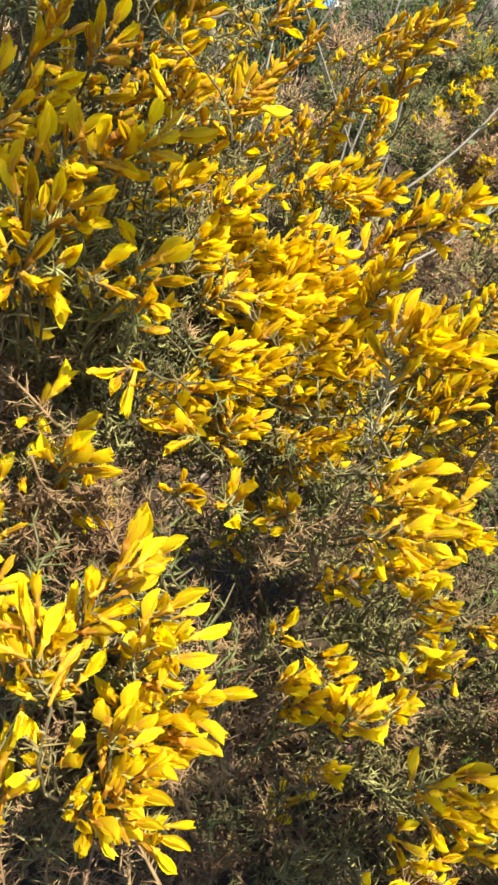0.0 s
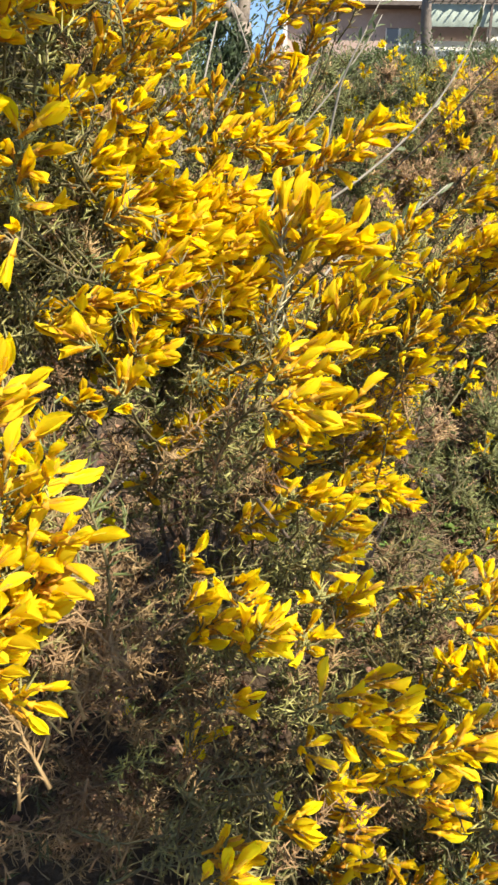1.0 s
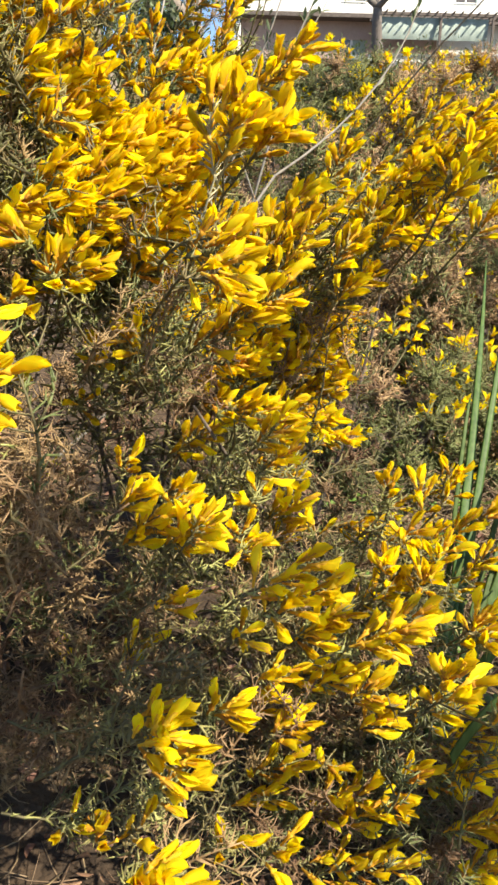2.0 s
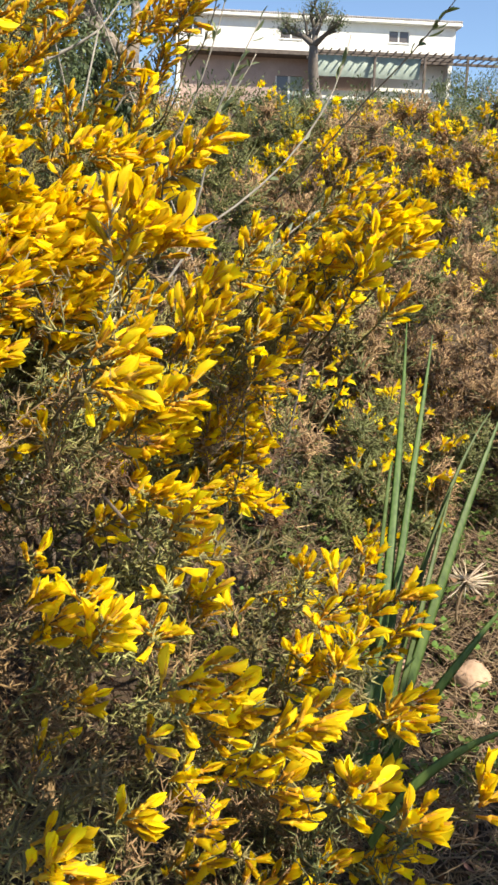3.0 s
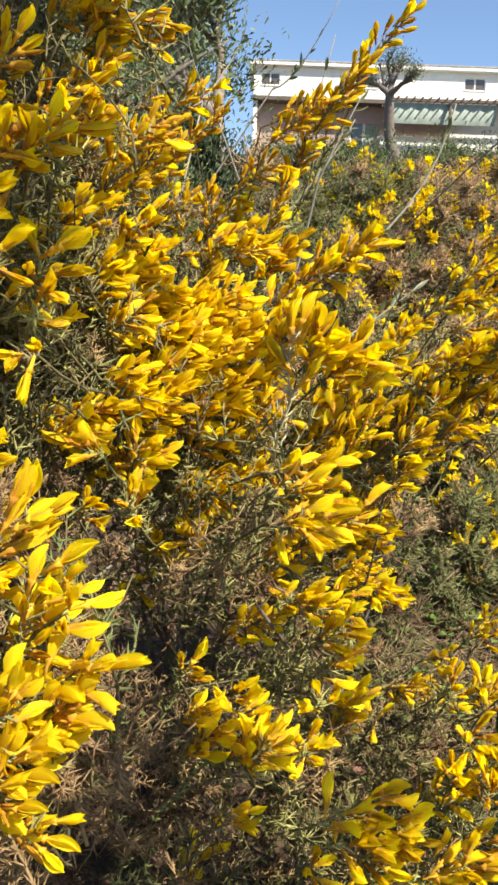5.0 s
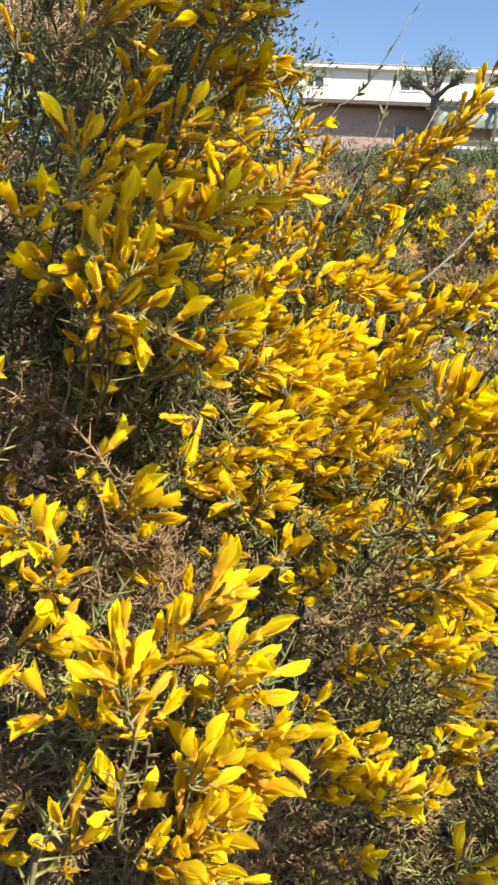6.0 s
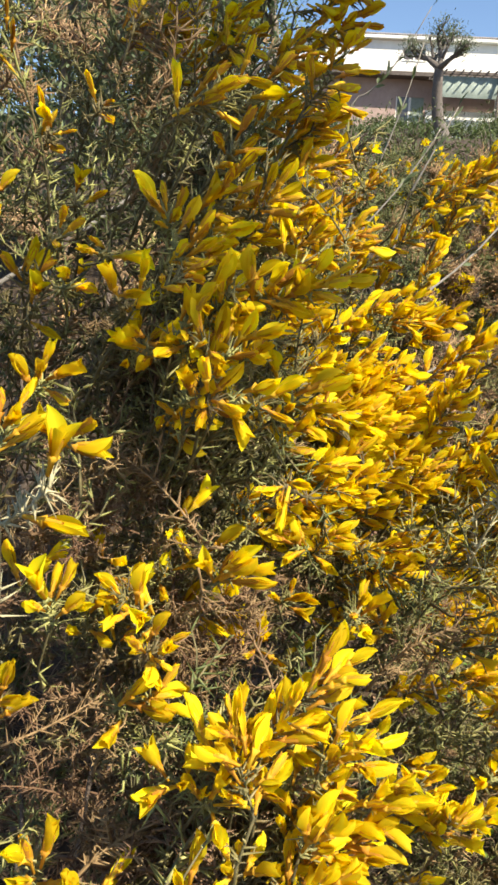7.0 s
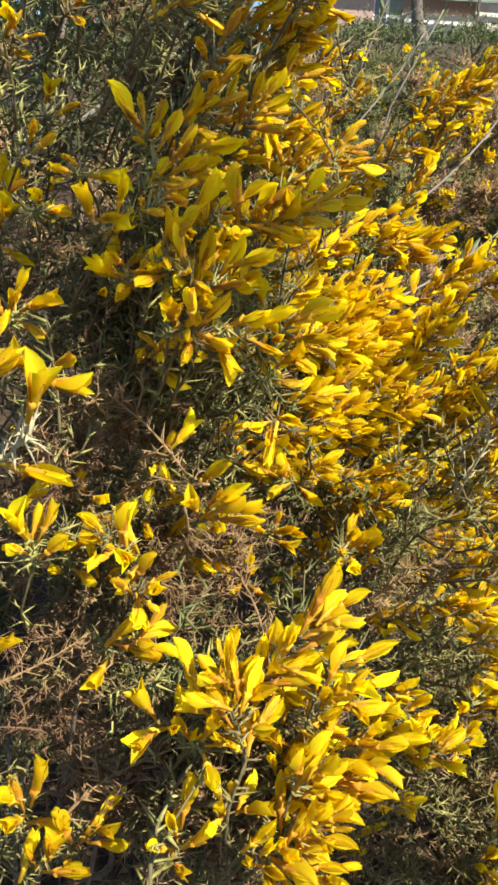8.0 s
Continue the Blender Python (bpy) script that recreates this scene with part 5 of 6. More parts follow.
def build_pergola():
    o = Vector((0, 72, 12.2))
    p = tagged(empty("pergola", o), "dark wooden pergola with grey-green shade cloth before the house", "pergola")
    x0, x1, z = 10.4, 27.5, 4.35
    block("beam", (x0, -0.1, z - 0.3), (x1, 0.1, z - 0.06), WOOD, p)
    block("ledger", (x0, 2.70, z - 0.26), (x1, 2.9, z - 0.05), WOOD, p)
    for k in range(26):
        x = x0 + 0.2 + (x1 - x0 - 0.4) * k / 25
        block("slat", (x, -0.55, z - 0.055), (x + 0.12, 2.95, z - 0.005), WOOD, p, 0)
    for x in (15.6, 19.8, 23.4, 27.0):
        block("post", (x, -0.1, -1.1), (x + 0.2, 0.1, z - 0.303), WOOD, p)
    s = Shape()
    n = 24
    a = len(s.v)
    for k in range(n + 1):
        x = 10.6 + 9.0 * k / n
        for y, zz in ((2.6, z - 0.32), (0.16, z - 0.40), (0.5, z - 1.95)):
            s.v.append(Vector((x, y + 0.05 * math.sin(k * 2.1), zz)))
    for k in range(n):
        for j in range(2):
            q = a + k * 3 + j
            s.f.append((q, q + 3, q + 4, q + 1))
            s.m.append(0)
    hang("shade_cloth", s.mesh("shade_cloth", [CLOTH]), p, label="sagging grey-green shade cloth")
    return p


build_house()
build_pergola()


# ---- trees ----
OLIVE = leafy("olive_leaf", (0.06, 0.085, 0.035), (0.18, 0.21, 0.10), (0.8, 1.0, 0.5), 30, 0.5, 0.2, 0.3, 0.03, islands=True)
OLIVE_BARK = surface("olive_bark", (0.12, 0.095, 0.07), (0.28, 0.235, 0.19), 25, 0.9, 0.8, 0.004)
SHRUB = leafy("green_shrub_leaf", (0.05, 0.075, 0.025), (0.135, 0.17, 0.06), (0.8, 1.0, 0.4), 30, 0.6, 0.25, 0.3, 0.03, islands=True)


def grow(s, p, d, length, r, depth, rand, ends, gravity=0.0):
    pts = [Vector(p)]
    d = Vector(d).normalized()
    for k in range(4):
        d = (d + Vector((rand.uniform(-1, 1), rand.uniform(-1, 1), rand.uniform(-0.6, 0.8))) * 0.22 + Vector((0, 0, gravity))).normalized()
        pts.append(pts[-1] + d * length / 4)
    s.tube(pts, [r * (1 - 0.11 * k) for k in range(5)], 6 if r > 0.02 else 4, 0)
    ends.append((pts[2], pts[4], depth))
    if depth:
        for _ in range(rand.choice((2, 3, 3))):
            k = rand.choice((2, 3, 4, 4))
            e = (d + Vector((rand.uniform(-1, 1), rand.uniform(-1, 1), rand.uniform(-0.3, 0.9))) * 0.9).normalized()
            grow(s, pts[k], e, length * rand.uniform(0.6, 0.85), r * 0.55, depth - 1, rand, ends, gravity)


def tree(name, place, height, lean, seed, label, category, leaf, bark, leaf_len, leaf_wide, per_end, levels=4, r=None):
    rand = random.Random(seed)
    t = tagged(empty(name, place), label, category)
    s, ends = Shape(), []
    r = r or height * 0.035
    trunk_end = Vector(lean)
    pts = bent((0, 0, -0.1), trunk_end, 0.1, rand, 6)
    s.tube(pts, [r * (1.25 - 0.5 * k / 6) for k in range(7)], 9, 0)
    for _ in range(4):
        grow(s, pts[-1], Vector((rand.uniform(-1, 1), rand.uniform(-1, 1), rand.uniform(0.2, 1.0))), height * 0.3, r * 0.6, levels - 1, rand, ends)
    hang("trunk", s.mesh("trunk", [bark]), t)
    c = Shape()
    for a, b, depth in ends:
        if depth > 2:
            continue
        for _ in range(per_end):
            p = a.lerp(b, rand.random() * 1.2)
            p = p + Vector((rand.gauss(0, 1), rand.gauss(0, 1), rand.gauss(0, 1))) * leaf_len * 1.2
            d = (b - a).normalized() + Vector((rand.uniform(-1, 1), rand.uniform(-1, 1), rand.uniform(-0.8, 1)))
            c.blade(aim(p, d, rand.uniform(0, 6.28)), leaf_len * rand.uniform(0.7, 1.3), leaf_wide * rand.uniform(0.7, 1.2), 0.3, 0.2, 2, 1)
    hang("crown", c.mesh("crown", [leaf]), t, kind="stuff")
    return t


def on_ground(x, y, dz=-0.02):
    return (x, y, ground_z(x, y) + dz)


GREY_BARK = surface("grey_olive_bark", (0.07, 0.06, 0.05), (0.20, 0.17, 0.145), 25, 0.9, 0.8, 0.004)
tree("olive_tree", on_ground(6.2, 37), 2.7, (-0.7, 0, 2.9), 8, "olive tree with grey trunk and small crown before the house", "olive tree", OLIVE, GREY_BARK, 0.12, 0.036, 20, 4, 0.25)


# ---- gorse bushes behind ----
def small_flower(s, size, place, mat=0):
    for az, tilt, length, wide in ((0.0, 0.35, 0.018, 0.011), (2.3, 0.2, 0.016, 0.007), (4.0, 0.2, 0.016, 0.007)):
        s.blade(place @ Matrix.Rotation(az, 4, "Z") @ Matrix.Translation((0, 0.001, 0)) @ Matrix.Rotation(-tilt, 4, "X"), length * size, wide * size, 0.4, 0.5, 3, 2, mat)
    s.blade(place @ Matrix.Rotation(1.2, 4, "Z") @ Matrix.Rotation(-0.2, 4, "X"), 0.011 * size, 0.008 * size, -0.1, 0.6, 2, 2, mat + 1, waist=0.3)


def small_flower_mesh(name, size):
    s = Shape()
    small_flower(s, size, Matrix.Identity(4))
    return s.mesh(name, [PETAL, CALYX])


SMALL_FLOWERS = [small_flower_mesh("small_flower", 1.0), small_flower_mesh("small_flower", 1.2)]
DEAD_FAR = leafy("dry_gorse_thicket", (0.20, 0.125, 0.06), (0.50, 0.34, 0.18), (1.0, 0.8, 0.6), 30, 0.8, 0.10, 0.5, 0.02, islands=True)
GREEN_FAR = leafy("green_gorse_thicket", (0.08, 0.095, 0.03), (0.19, 0.20, 0.07), (0.8, 1.0, 0.5), 30, 0.6, 0.1, 0.4, 0.03, islands=True)


def back_bush(x, y, rx, ry, height, label, twigs, brown, sprigs, per_sprig, high=0.0):
    """A rounded gorse bush seen from further off: twigs over an uneven dome, flower sprigs on its upper side."""
    foot = Vector((x, y, ground_z(x, y) - 0.02))
    bush = tagged(empty("gorse_bush", foot), label, "gorse bush", "gorse bushes")
    off = rnd.uniform(0, 50)

    def dome(w, e):
        d = Vector((math.cos(w) * math.cos(e) * rx, math.sin(w) * math.cos(e) * ry, math.sin(e) * height))
        k = 1 + 0.34 * noise.noise(Vector((d.x * 3.3 / max(rx, 0.3) + off, d.y * 3.3 / max(rx, 0.3), d.z * 3.3))) + 0.16 * noise.noise(Vector((d.x * 11 + off, d.y * 11, d.z * 11)))
        return d * k

    s = Shape()
    near = y < 2.2
    size = 0.048 if near else 0.075
    clumps = []
    for _ in range(4000):
        if len(clumps) >= twigs / 48:
            break
        w, e = rnd.uniform(-math.pi, math.pi), math.asin(rnd.random()) * 0.98
        if math.sin(w) > 0.3 and rnd.random() < 0.75:
            w = -w
        c = dome(w, e) * (1 - 0.34 * rnd.random() ** 1.6)
        r = size * rnd.uniform(0.6, 1.35)
        if all((c - q[0]).length > 0.5 * (r + q[1]) for q in clumps):
            clumps.append((c, r))
    patch = [(dome(rnd.uniform(-math.pi, 0), rnd.uniform(0.1, 1.4)), rnd.random() < brown) for _ in range(9)]
    for c, r in clumps:
        dry = min(patch, key=lambda q: (q[0] - c).length)[1] if rnd.random() < 0.7 else rnd.random() < brown
        out = (c.normalized() + Vector((0, -0.3, 0.3))).normalized()
        for _ in range(int(twigs / len(clumps))):
            d = (out * 0.55 + Vector((rnd.gauss(0, 1), rnd.gauss(0, 1), rnd.gauss(0, 1))).normalized()).normalized()
            length = r * rnd.uniform(0.45, 1.1)
            mat = 0 if dry != (rnd.random() < 0.08) else 1
            p = c + jitter(r * 0.2)
            s.spine(p, d, length, size * 0.034, mat)
            for k in range(4):
                f = (d * 0.7 + jitter(1.0)).normalized()
                s.spine(p + d * length * rnd.uniform(0.35, 0.95), f, r * rnd.uniform(0.16, 0.34), size * 0.027, mat)
    hang("thicket", s.mesh("thicket", [DEAD_FAR, GREEN_FAR]), bush, label="dense spiny twigs", kind="stuff")
    for _ in range(sprigs):
        w, e = rnd.uniform(-math.pi, 0.4), max(math.asin(rnd.random()) * 0.98, high * rnd.uniform(0.2, 1.0))
        p = rnd.choice(clumps)[0] if rnd.random() < 0.35 else dome(w, e)
        d = (p.normalized() * 0.7 + Vector((0.1, 0, 0.7)) + jitter(0.7)).normalized()
        length = rnd.uniform(0.02, 0.06)
        s = Shape()
        clothe(s, bent(p - d * 0.05, p + d * length, 0.08, rnd, 4), [0.002, 0.0018, 0.0015, 0.0012, 0.0008], 220, 0.014, rnd, 1, 0.0008)
        single = y < 1.4
        if single:
            sprig = hang("sprig", s.mesh("sprig", [STEM, SPINE_DARKENED]), bush)
        for k in range(per_sprig):
            a = d.orthogonal()
            a.rotate(Matrix.Rotation(k * 2.4 + rnd.random(), 3, d))
            f = (d + a * rnd.uniform(0.5, 1.4) + jitter(0.5)).normalized()
            q = p + d * length * (0.2 + 0.85 * k / per_sprig) + f * 0.004
            m = aim(q, f, rnd.uniform(0, 6.28)) @ Matrix.Scale(rnd.uniform(0.8, 1.2), 4)
            if single:
                hang("flower", rnd.choice(SMALL_FLOWERS), sprig, m)
            else:
                small_flower(s, 1.3 if y > 2.5 else 1.1, m, 2)
        if not single:
            hang("sprig", s.mesh("sprig", [STEM, SPINE_DARKENED, PETAL, CALYX]), bush)
    for k in range(6):
        s = Shape()
        w = k * 1.05
        s.tube(bent((0, 0, -0.02), dome(w, 0.9) * 0.8, 0.15, rnd, 6), [0.012 - 0.0015 * j for j in range(7)], 5, 0)
        hang("woody_stem", s.mesh("woody_stem", [BARK]), bush)
    return bush


back_bush(0.80, 1.95, 0.50, 0.40, 0.40, "brown gorse bush, mostly dry twigs with few yellow flowers", 15000, 0.85, 120, 4)
back_bush(1.25, 3.05, 0.85, 0.55, 0.63, "gorse bush with brown sides and orange-yellow flowering top", 15000, 0.8, 330, 8, 0.9)
back_bush(0.45, 3.25, 0.55, 0.45, 0.68, "olive-green gorse bush with thin yellow flowers", 6000, 0.45, 70, 5)
back_bush(0.36, 1.88, 0.32, 0.26, 0.34, "low dry brown gorse bush with a few flowers", 7000, 0.85, 12, 3)
back_bush(0.74, 1.50, 0.30, 0.26, 0.25, "dry brown gorse bush beside the sword leaves", 7000, 0.85, 36, 3)
back_bush(0.40, 1.34, 0.20, 0.15, 0.20, "young green gorse with small yellow flowers", 2200, 0.15, 24, 3)
back_bush(0.12, 2.75, 0.42, 0.35, 0.62, "dull green gorse bush behind the flowers", 4500, 0.45, 50, 4)
back_bush(-0.62, 1.45, 0.45, 0.35, 1.12, "dry grey-brown gorse bush with bare twigs", 5500, 0.9, 10, 3)
back_bush(-0.40, 0.92, 0.32, 0.22, 0.98, "gorse bush with brown dead inner twigs", 5000, 0.7, 20, 3)
back_bush(2.3, 4.9, 1.0, 0.6, 0.55, "far gorse bush with yellow flowers", 4000, 0.6, 60, 6, 1.0)
back_bush(0.9, 5.4, 1.0, 0.6, 0.50, "far gorse bush with yellow flowers", 4000, 0.5, 50, 5, 1.0)


# ---- sword-leaved plant ----
BLADE_LEAF = leafy("sword_leaf_green", (0.042, 0.08, 0.018), (0.095, 0.15, 0.038), (0.8, 1.0, 0.4), 25, 0.5, 0.2, 0.15, 0.02, stretch=(8, 8, 0.6), spec=0.22)


def sword_leaf(plant, a, b, c, width):
    """A long folded leaf from a past b to its tip c, thickened at the fold."""
    a, b, c = Vector(a), Vector(b), Vector(c)
    s = Shape()
    n = 16
    side = (c - a).cross(Vector((0.15, 1, 0.1))).normalized()
    rows = []
    for k in range(n + 1):
        u = k / n
        p = a * (1 - u) * (1 - 2 * u) + b * 4 * u * (1 - u) + c * u * (2 * u - 1)
        w = width * 0.26 * (0.9 + 0.3 * u) * (1 - u ** 2.0) + 0.0006
        front = Vector((0.1, -1, 0.2)).normalized()
        rows.append(len(s.v))
        for q, z in ((-1, 0.0), (-0.5, 0.03), (0, 0.12), (0.5, 0.03), (1, 0.0), (0, 0.0)):
            s.v.append(p + side * (q * w) + front * (z * w) - Vector(plant.location))
    for k in range(n):
        for j in range(6):
            x, y = rows[k] + j, rows[k] + (j + 1) % 6
            s.f.append((x, y, y + 6, x + 6))
            s.m.append(0)
    return hang("leaf", s.mesh("leaf", [BLADE_LEAF]), plant)


iris = tagged(empty("sword_leaved_plant", on_ground(0.34, 0.74, 0.0)), "clump of long upright green sword-shaped leaves", "iris plant")
sword_leaf(iris, (0.322, 0.718, 0.654), (0.382, 0.891, 0.867), (0.435, 1.087, 1.092), 0.024)
sword_leaf(iris, (0.335, 0.740, 0.660), (0.400, 0.899, 0.890), (0.456, 1.037, 1.081), 0.019)
sword_leaf(iris, (0.330, 0.700, 0.660), (0.425, 0.813, 0.868), (0.512, 0.922, 1.010), 0.023)
sword_leaf(iris, (0.345, 0.740, 0.660), (0.415, 0.850, 0.870), (0.505, 0.942, 1.003), 0.012)
sword_leaf(iris, (0.315, 0.660, 0.700), (0.370, 0.662, 0.800), (0.452, 0.700, 0.880), 0.021)
sword_leaf(iris, (0.280, 0.520, 0.760), (0.329, 0.533, 0.815), (0.410, 0.570, 0.824), 0.020)
sword_leaf(iris, (0.340, 0.790, 0.680), (0.372, 0.892, 0.885), (0.391, 0.942, 0.940), 0.009)
sword_leaf(iris, (0.305, 0.665, 0.660), (0.314, 0.697, 0.756), (0.354, 0.782, 0.810), 0.028)
sword_leaf(iris, (0.335, 0.705, 0.660), (0.386, 0.780, 0.811), (0.447, 0.888, 0.929), 0.013)


# ---- ground things ----
STRAW = leafy("dry_straw", (0.14, 0.095, 0.05), (0.36, 0.26, 0.15), (1.0, 0.9, 0.7), 40, 0.8, 0.15, 0.3, 0.02, islands=True)
GREEN = leafy("fresh_green_leaf", (0.07, 0.13, 0.02), (0.17, 0.26, 0.06), (0.8, 1.0, 0.4), 60, 0.5, 0.3, 0.3, 0.03, islands=True)
RUSSET = leafy("russet_dry_leaf", (0.13, 0.065, 0.035), (0.34, 0.20, 0.12), (1.0, 0.8, 0.6), 60, 0.8, 0.15, 0.35, 0.02, islands=True)
SANDSTONE = surface("pinkish_sandstone", (0.30, 0.19, 0.115), (0.46, 0.32, 0.215), 25, 0.9, 0.6, 0.003)


def pebble(name, x, y, size, squash, seed, label):
    bm = bmesh.new()
    bmesh.ops.create_icosphere(bm, subdivisions=3, radius=1)
    for v in bm.verts:
        k = 1 + 0.25 * noise.noise(v.co * 1.3 + Vector((seed, 0, 0))) + 0.08 * noise.noise(v.co * 4 + Vector((seed, 3, 0)))
        v.co = Vector((v.co.x * k * size, v.co.y * k * size * 0.8, v.co.z * k * size * squash))
    me = bpy.data.meshes.new(name)
    bm.to_mesh(me)
    bm.free()
    me.polygons.foreach_set("use_smooth", [True] * len(me.polygons))
    me.materials.append(SANDSTONE)
    ob = new(name, me)
    ob.matrix_basis = pose(x, y, ground_z(x, y) + size * squash * 0.45, rnd.uniform(-12, 12), rnd.uniform(-12, 12), rnd.uniform(0, 180))
    return tagged(ob, label, "stone")


pebble("stone", 0.508, 0.930, 0.027, 0.75, 3, "rounded pinkish sandstone on the dry litter")
pebble("stone", 0.43, 0.955, 0.014, 0.7, 8, "small brown stone half hidden in litter")
pebble("stone", 0.49, 0.86, 0.016, 0.5, 12, "small brown stone half hidden in litter")


def dead_head(place):
    """A dry thistle head: stiff pale bracts round a dark core, on a bent stalk."""
    t = tagged(empty("dry_thistle", (place[0], place[1], ground_z(place[0], place[1]) - 0.01)), "dry pale spiky thistle head on a short stalk", "thistle")
    o = Vector(t.location)
    c = Vector(place) - o
    s = Shape()
    s.tube(bent((0, 0, 0), c, 0.15, rnd, 5), [0.0022] * 6, 6, 0)
    hang("stalk", s.mesh("stalk", [STRAW]), t)
    core = Shape()
    for k in range(160):
        d = Vector((rnd.gauss(0, 1), rnd.gauss(0, 1), rnd.gauss(0, 1))).normalized()
        core.spine(c, d, rnd.uniform(0.006, 0.013), 0.0012, 0)
    hang("core", core.mesh("core", [BARK]), t)
    for k in range(46):
        d = Vector((rnd.gauss(0, 1), rnd.gauss(-0.1, 0.7), rnd.gauss(0.15, 0.9))).normalized()
        b = Shape()
        b.spine(c + d * 0.003, d, rnd.uniform(0.022, 0.05), rnd.uniform(0.001, 0.0019))
        if k % 3 == 0:
            b.blade(aim(c + d * 0.004, d, rnd.uniform(0, 6.28)), rnd.uniform(0.025, 0.045), 0.0035, rnd.uniform(-0.2, 0.5), 0.6, 4, 2, 0, 0.6, fold=0.5)
        hang("bract", b.mesh("bract", [PALE_STRAW]), t)


PALE_STRAW = leafy("pale_dry_bract", (0.40, 0.31, 0.21), (0.62, 0.52, 0.38), (1.0, 0.9, 0.7), 60, 0.8, 0.12, 0.2, 0.01)
dead_head((0.528, 1.03, 0.748))


def scatter(name, count, x0, x1, y0, y1, make, mat, label, category):
    s = Shape()
    for _ in range(count):
        x, y = rnd.uniform(x0, x1), rnd.uniform(y0, y1)
        make(s, Vector((x, y, ground_z(x, y))))
    return tagged(new(name, s.mesh(name, [mat])), label, category, kind="stuff")


def straw(s, p):
    w = rnd.uniform(0, 6.28)
    d = Vector((math.cos(w), math.sin(w), rnd.uniform(0.0, 0.7)))
    length = rnd.uniform(0.02, 0.09)
    q = p + d * length
    q.z = max(q.z, ground_z(q.x, q.y) + 0.003)
    s.tube(bent(p + Vector((0, 0, 0.002)), q, 0.12, rnd, 3), [0.0008, 0.0008, 0.0006, 0.0003], 3)


def clover(s, p):
    h = rnd.uniform(0.006, 0.025)
    top = p + Vector((rnd.uniform(-0.01, 0.01), rnd.uniform(-0.01, 0.01), h))
    s.spine(p, top - p, h * 1.1, 0.0005)
    r = rnd.uniform(0.006, 0.012)
    for k in range(3):
        s.blade(aim(top, Vector((math.cos(k * 2.1 + r * 900), math.sin(k * 2.1 + r * 900), 0.25)), 0.0), r, r * 0.95, 0.3, 0.25, 3, 2)


def moss(s, p):
    for _ in range(10):
        d = Vector((rnd.gauss(0, 0.5), rnd.gauss(0, 0.5), 1))
        s.spine(p + Vector((rnd.gauss(0, 0.008), rnd.gauss(0, 0.008), -0.001)), d, rnd.uniform(0.005, 0.014), 0.0008)


def dry_leaf(s, p):
    d = Vector((rnd.uniform(-1, 1), rnd.uniform(-1, 1), rnd.uniform(-0.1, 0.5)))
    s.blade(aim(p + Vector((0, 0, 0.004)), d, rnd.uniform(0, 6.28)), rnd.uniform(0.010, 0.024), rnd.uniform(0.006, 0.013), rnd.uniform(-0.6, 0.9), 0.4, 4, 2)


scatter("dry_grass", 5000, -0.5, 1.5, 0.3, 2.0, straw, STRAW, "dry pale grass and twigs lying on the soil", "dry grass")
scatter("dry_grass", 4500, 0.25, 0.75, 0.5, 1.25, straw, STRAW, "tangle of dry straw and fine twigs over the soil", "dry grass")
scatter("clover", 1100, 0.2, 1.2, 0.75, 1.5, clover, GREEN, "small fresh green clover leaves in the litter", "clover")
scatter("moss", 800, 0.2, 1.0, 0.6, 1.4, moss, GREEN, "bright green moss tufts on the soil", "moss")
scatter("dry_leaves", 1600, -0.3, 1.1, 0.4, 1.6, dry_leaf, RUSSET, "russet dry leaves scattered over the ground", "dry leaves")


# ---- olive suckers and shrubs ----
# shade painted as a leaf colour
SHADE_LEAF = leafy("shade_toned_leaf", (0.02, 0.035, 0.015), (0.06, 0.085, 0.035), (0.8, 1.0, 0.5), 30, 0.6, 0.15, 0.3, 0.03, islands=True)
PALE_BARK = surface("pale_olive_shoot_bark", (0.17, 0.15, 0.12), (0.32, 0.29, 0.235), 60, 0.8, 0.4, 0.0008)


def olive_shoot(a, b, c, thick=0.004, leaves=10):
    """A long bare olive sucker with a few small leaves towards its end; it runs on down to the soil."""
    a, b, c = Vector(a), Vector(b), Vector(c)
    foot = a + (a - b) * ((a.z - ground_z(a.x, a.y)) / max(b.z - a.z, 0.05)) * 0.7
    foot.z = ground_z(foot.x, foot.y) - 0.02
    t = tagged(empty("olive_sucker", foot), "thin pale olive sucker with sparse small leaves", "olive shoot", "olive suckers")
    s = Shape()
    pts = bent((0, 0, 0), a - foot, 0.05, rnd, 4)[:-1]
    for k in range(9):
        u = k / 8
        pts.append(a * (1 - u) * (1 - 2 * u) + b * 4 * u * (1 - u) + c * u * (2 * u - 1) - foot)
    n = len(pts)
    s.tube(pts, [thick * (1 - 0.65 * k / (n - 1)) for k in range(n)], 6, 0)
    hang("stem", s.mesh("stem", [PALE_BARK]), t)
    for k in range(leaves):
        u = rnd.uniform(0.45, 1.0)
        i = min(int(u * (n - 1)), n - 2)
        p = pts[i].lerp(pts[i + 1], u * (n - 1) - i)
        d = (pts[i + 1] - pts[i]).normalized() + jitter(0.7)
        l = Shape()
        l.blade(aim(p, d, rnd.uniform(0, 6.28)), rnd.uniform(0.022, 0.04), 0.009, 0.3, 0.3, 4, 2)
        hang("leaf", l.mesh("leaf", [OLIVE]), t)


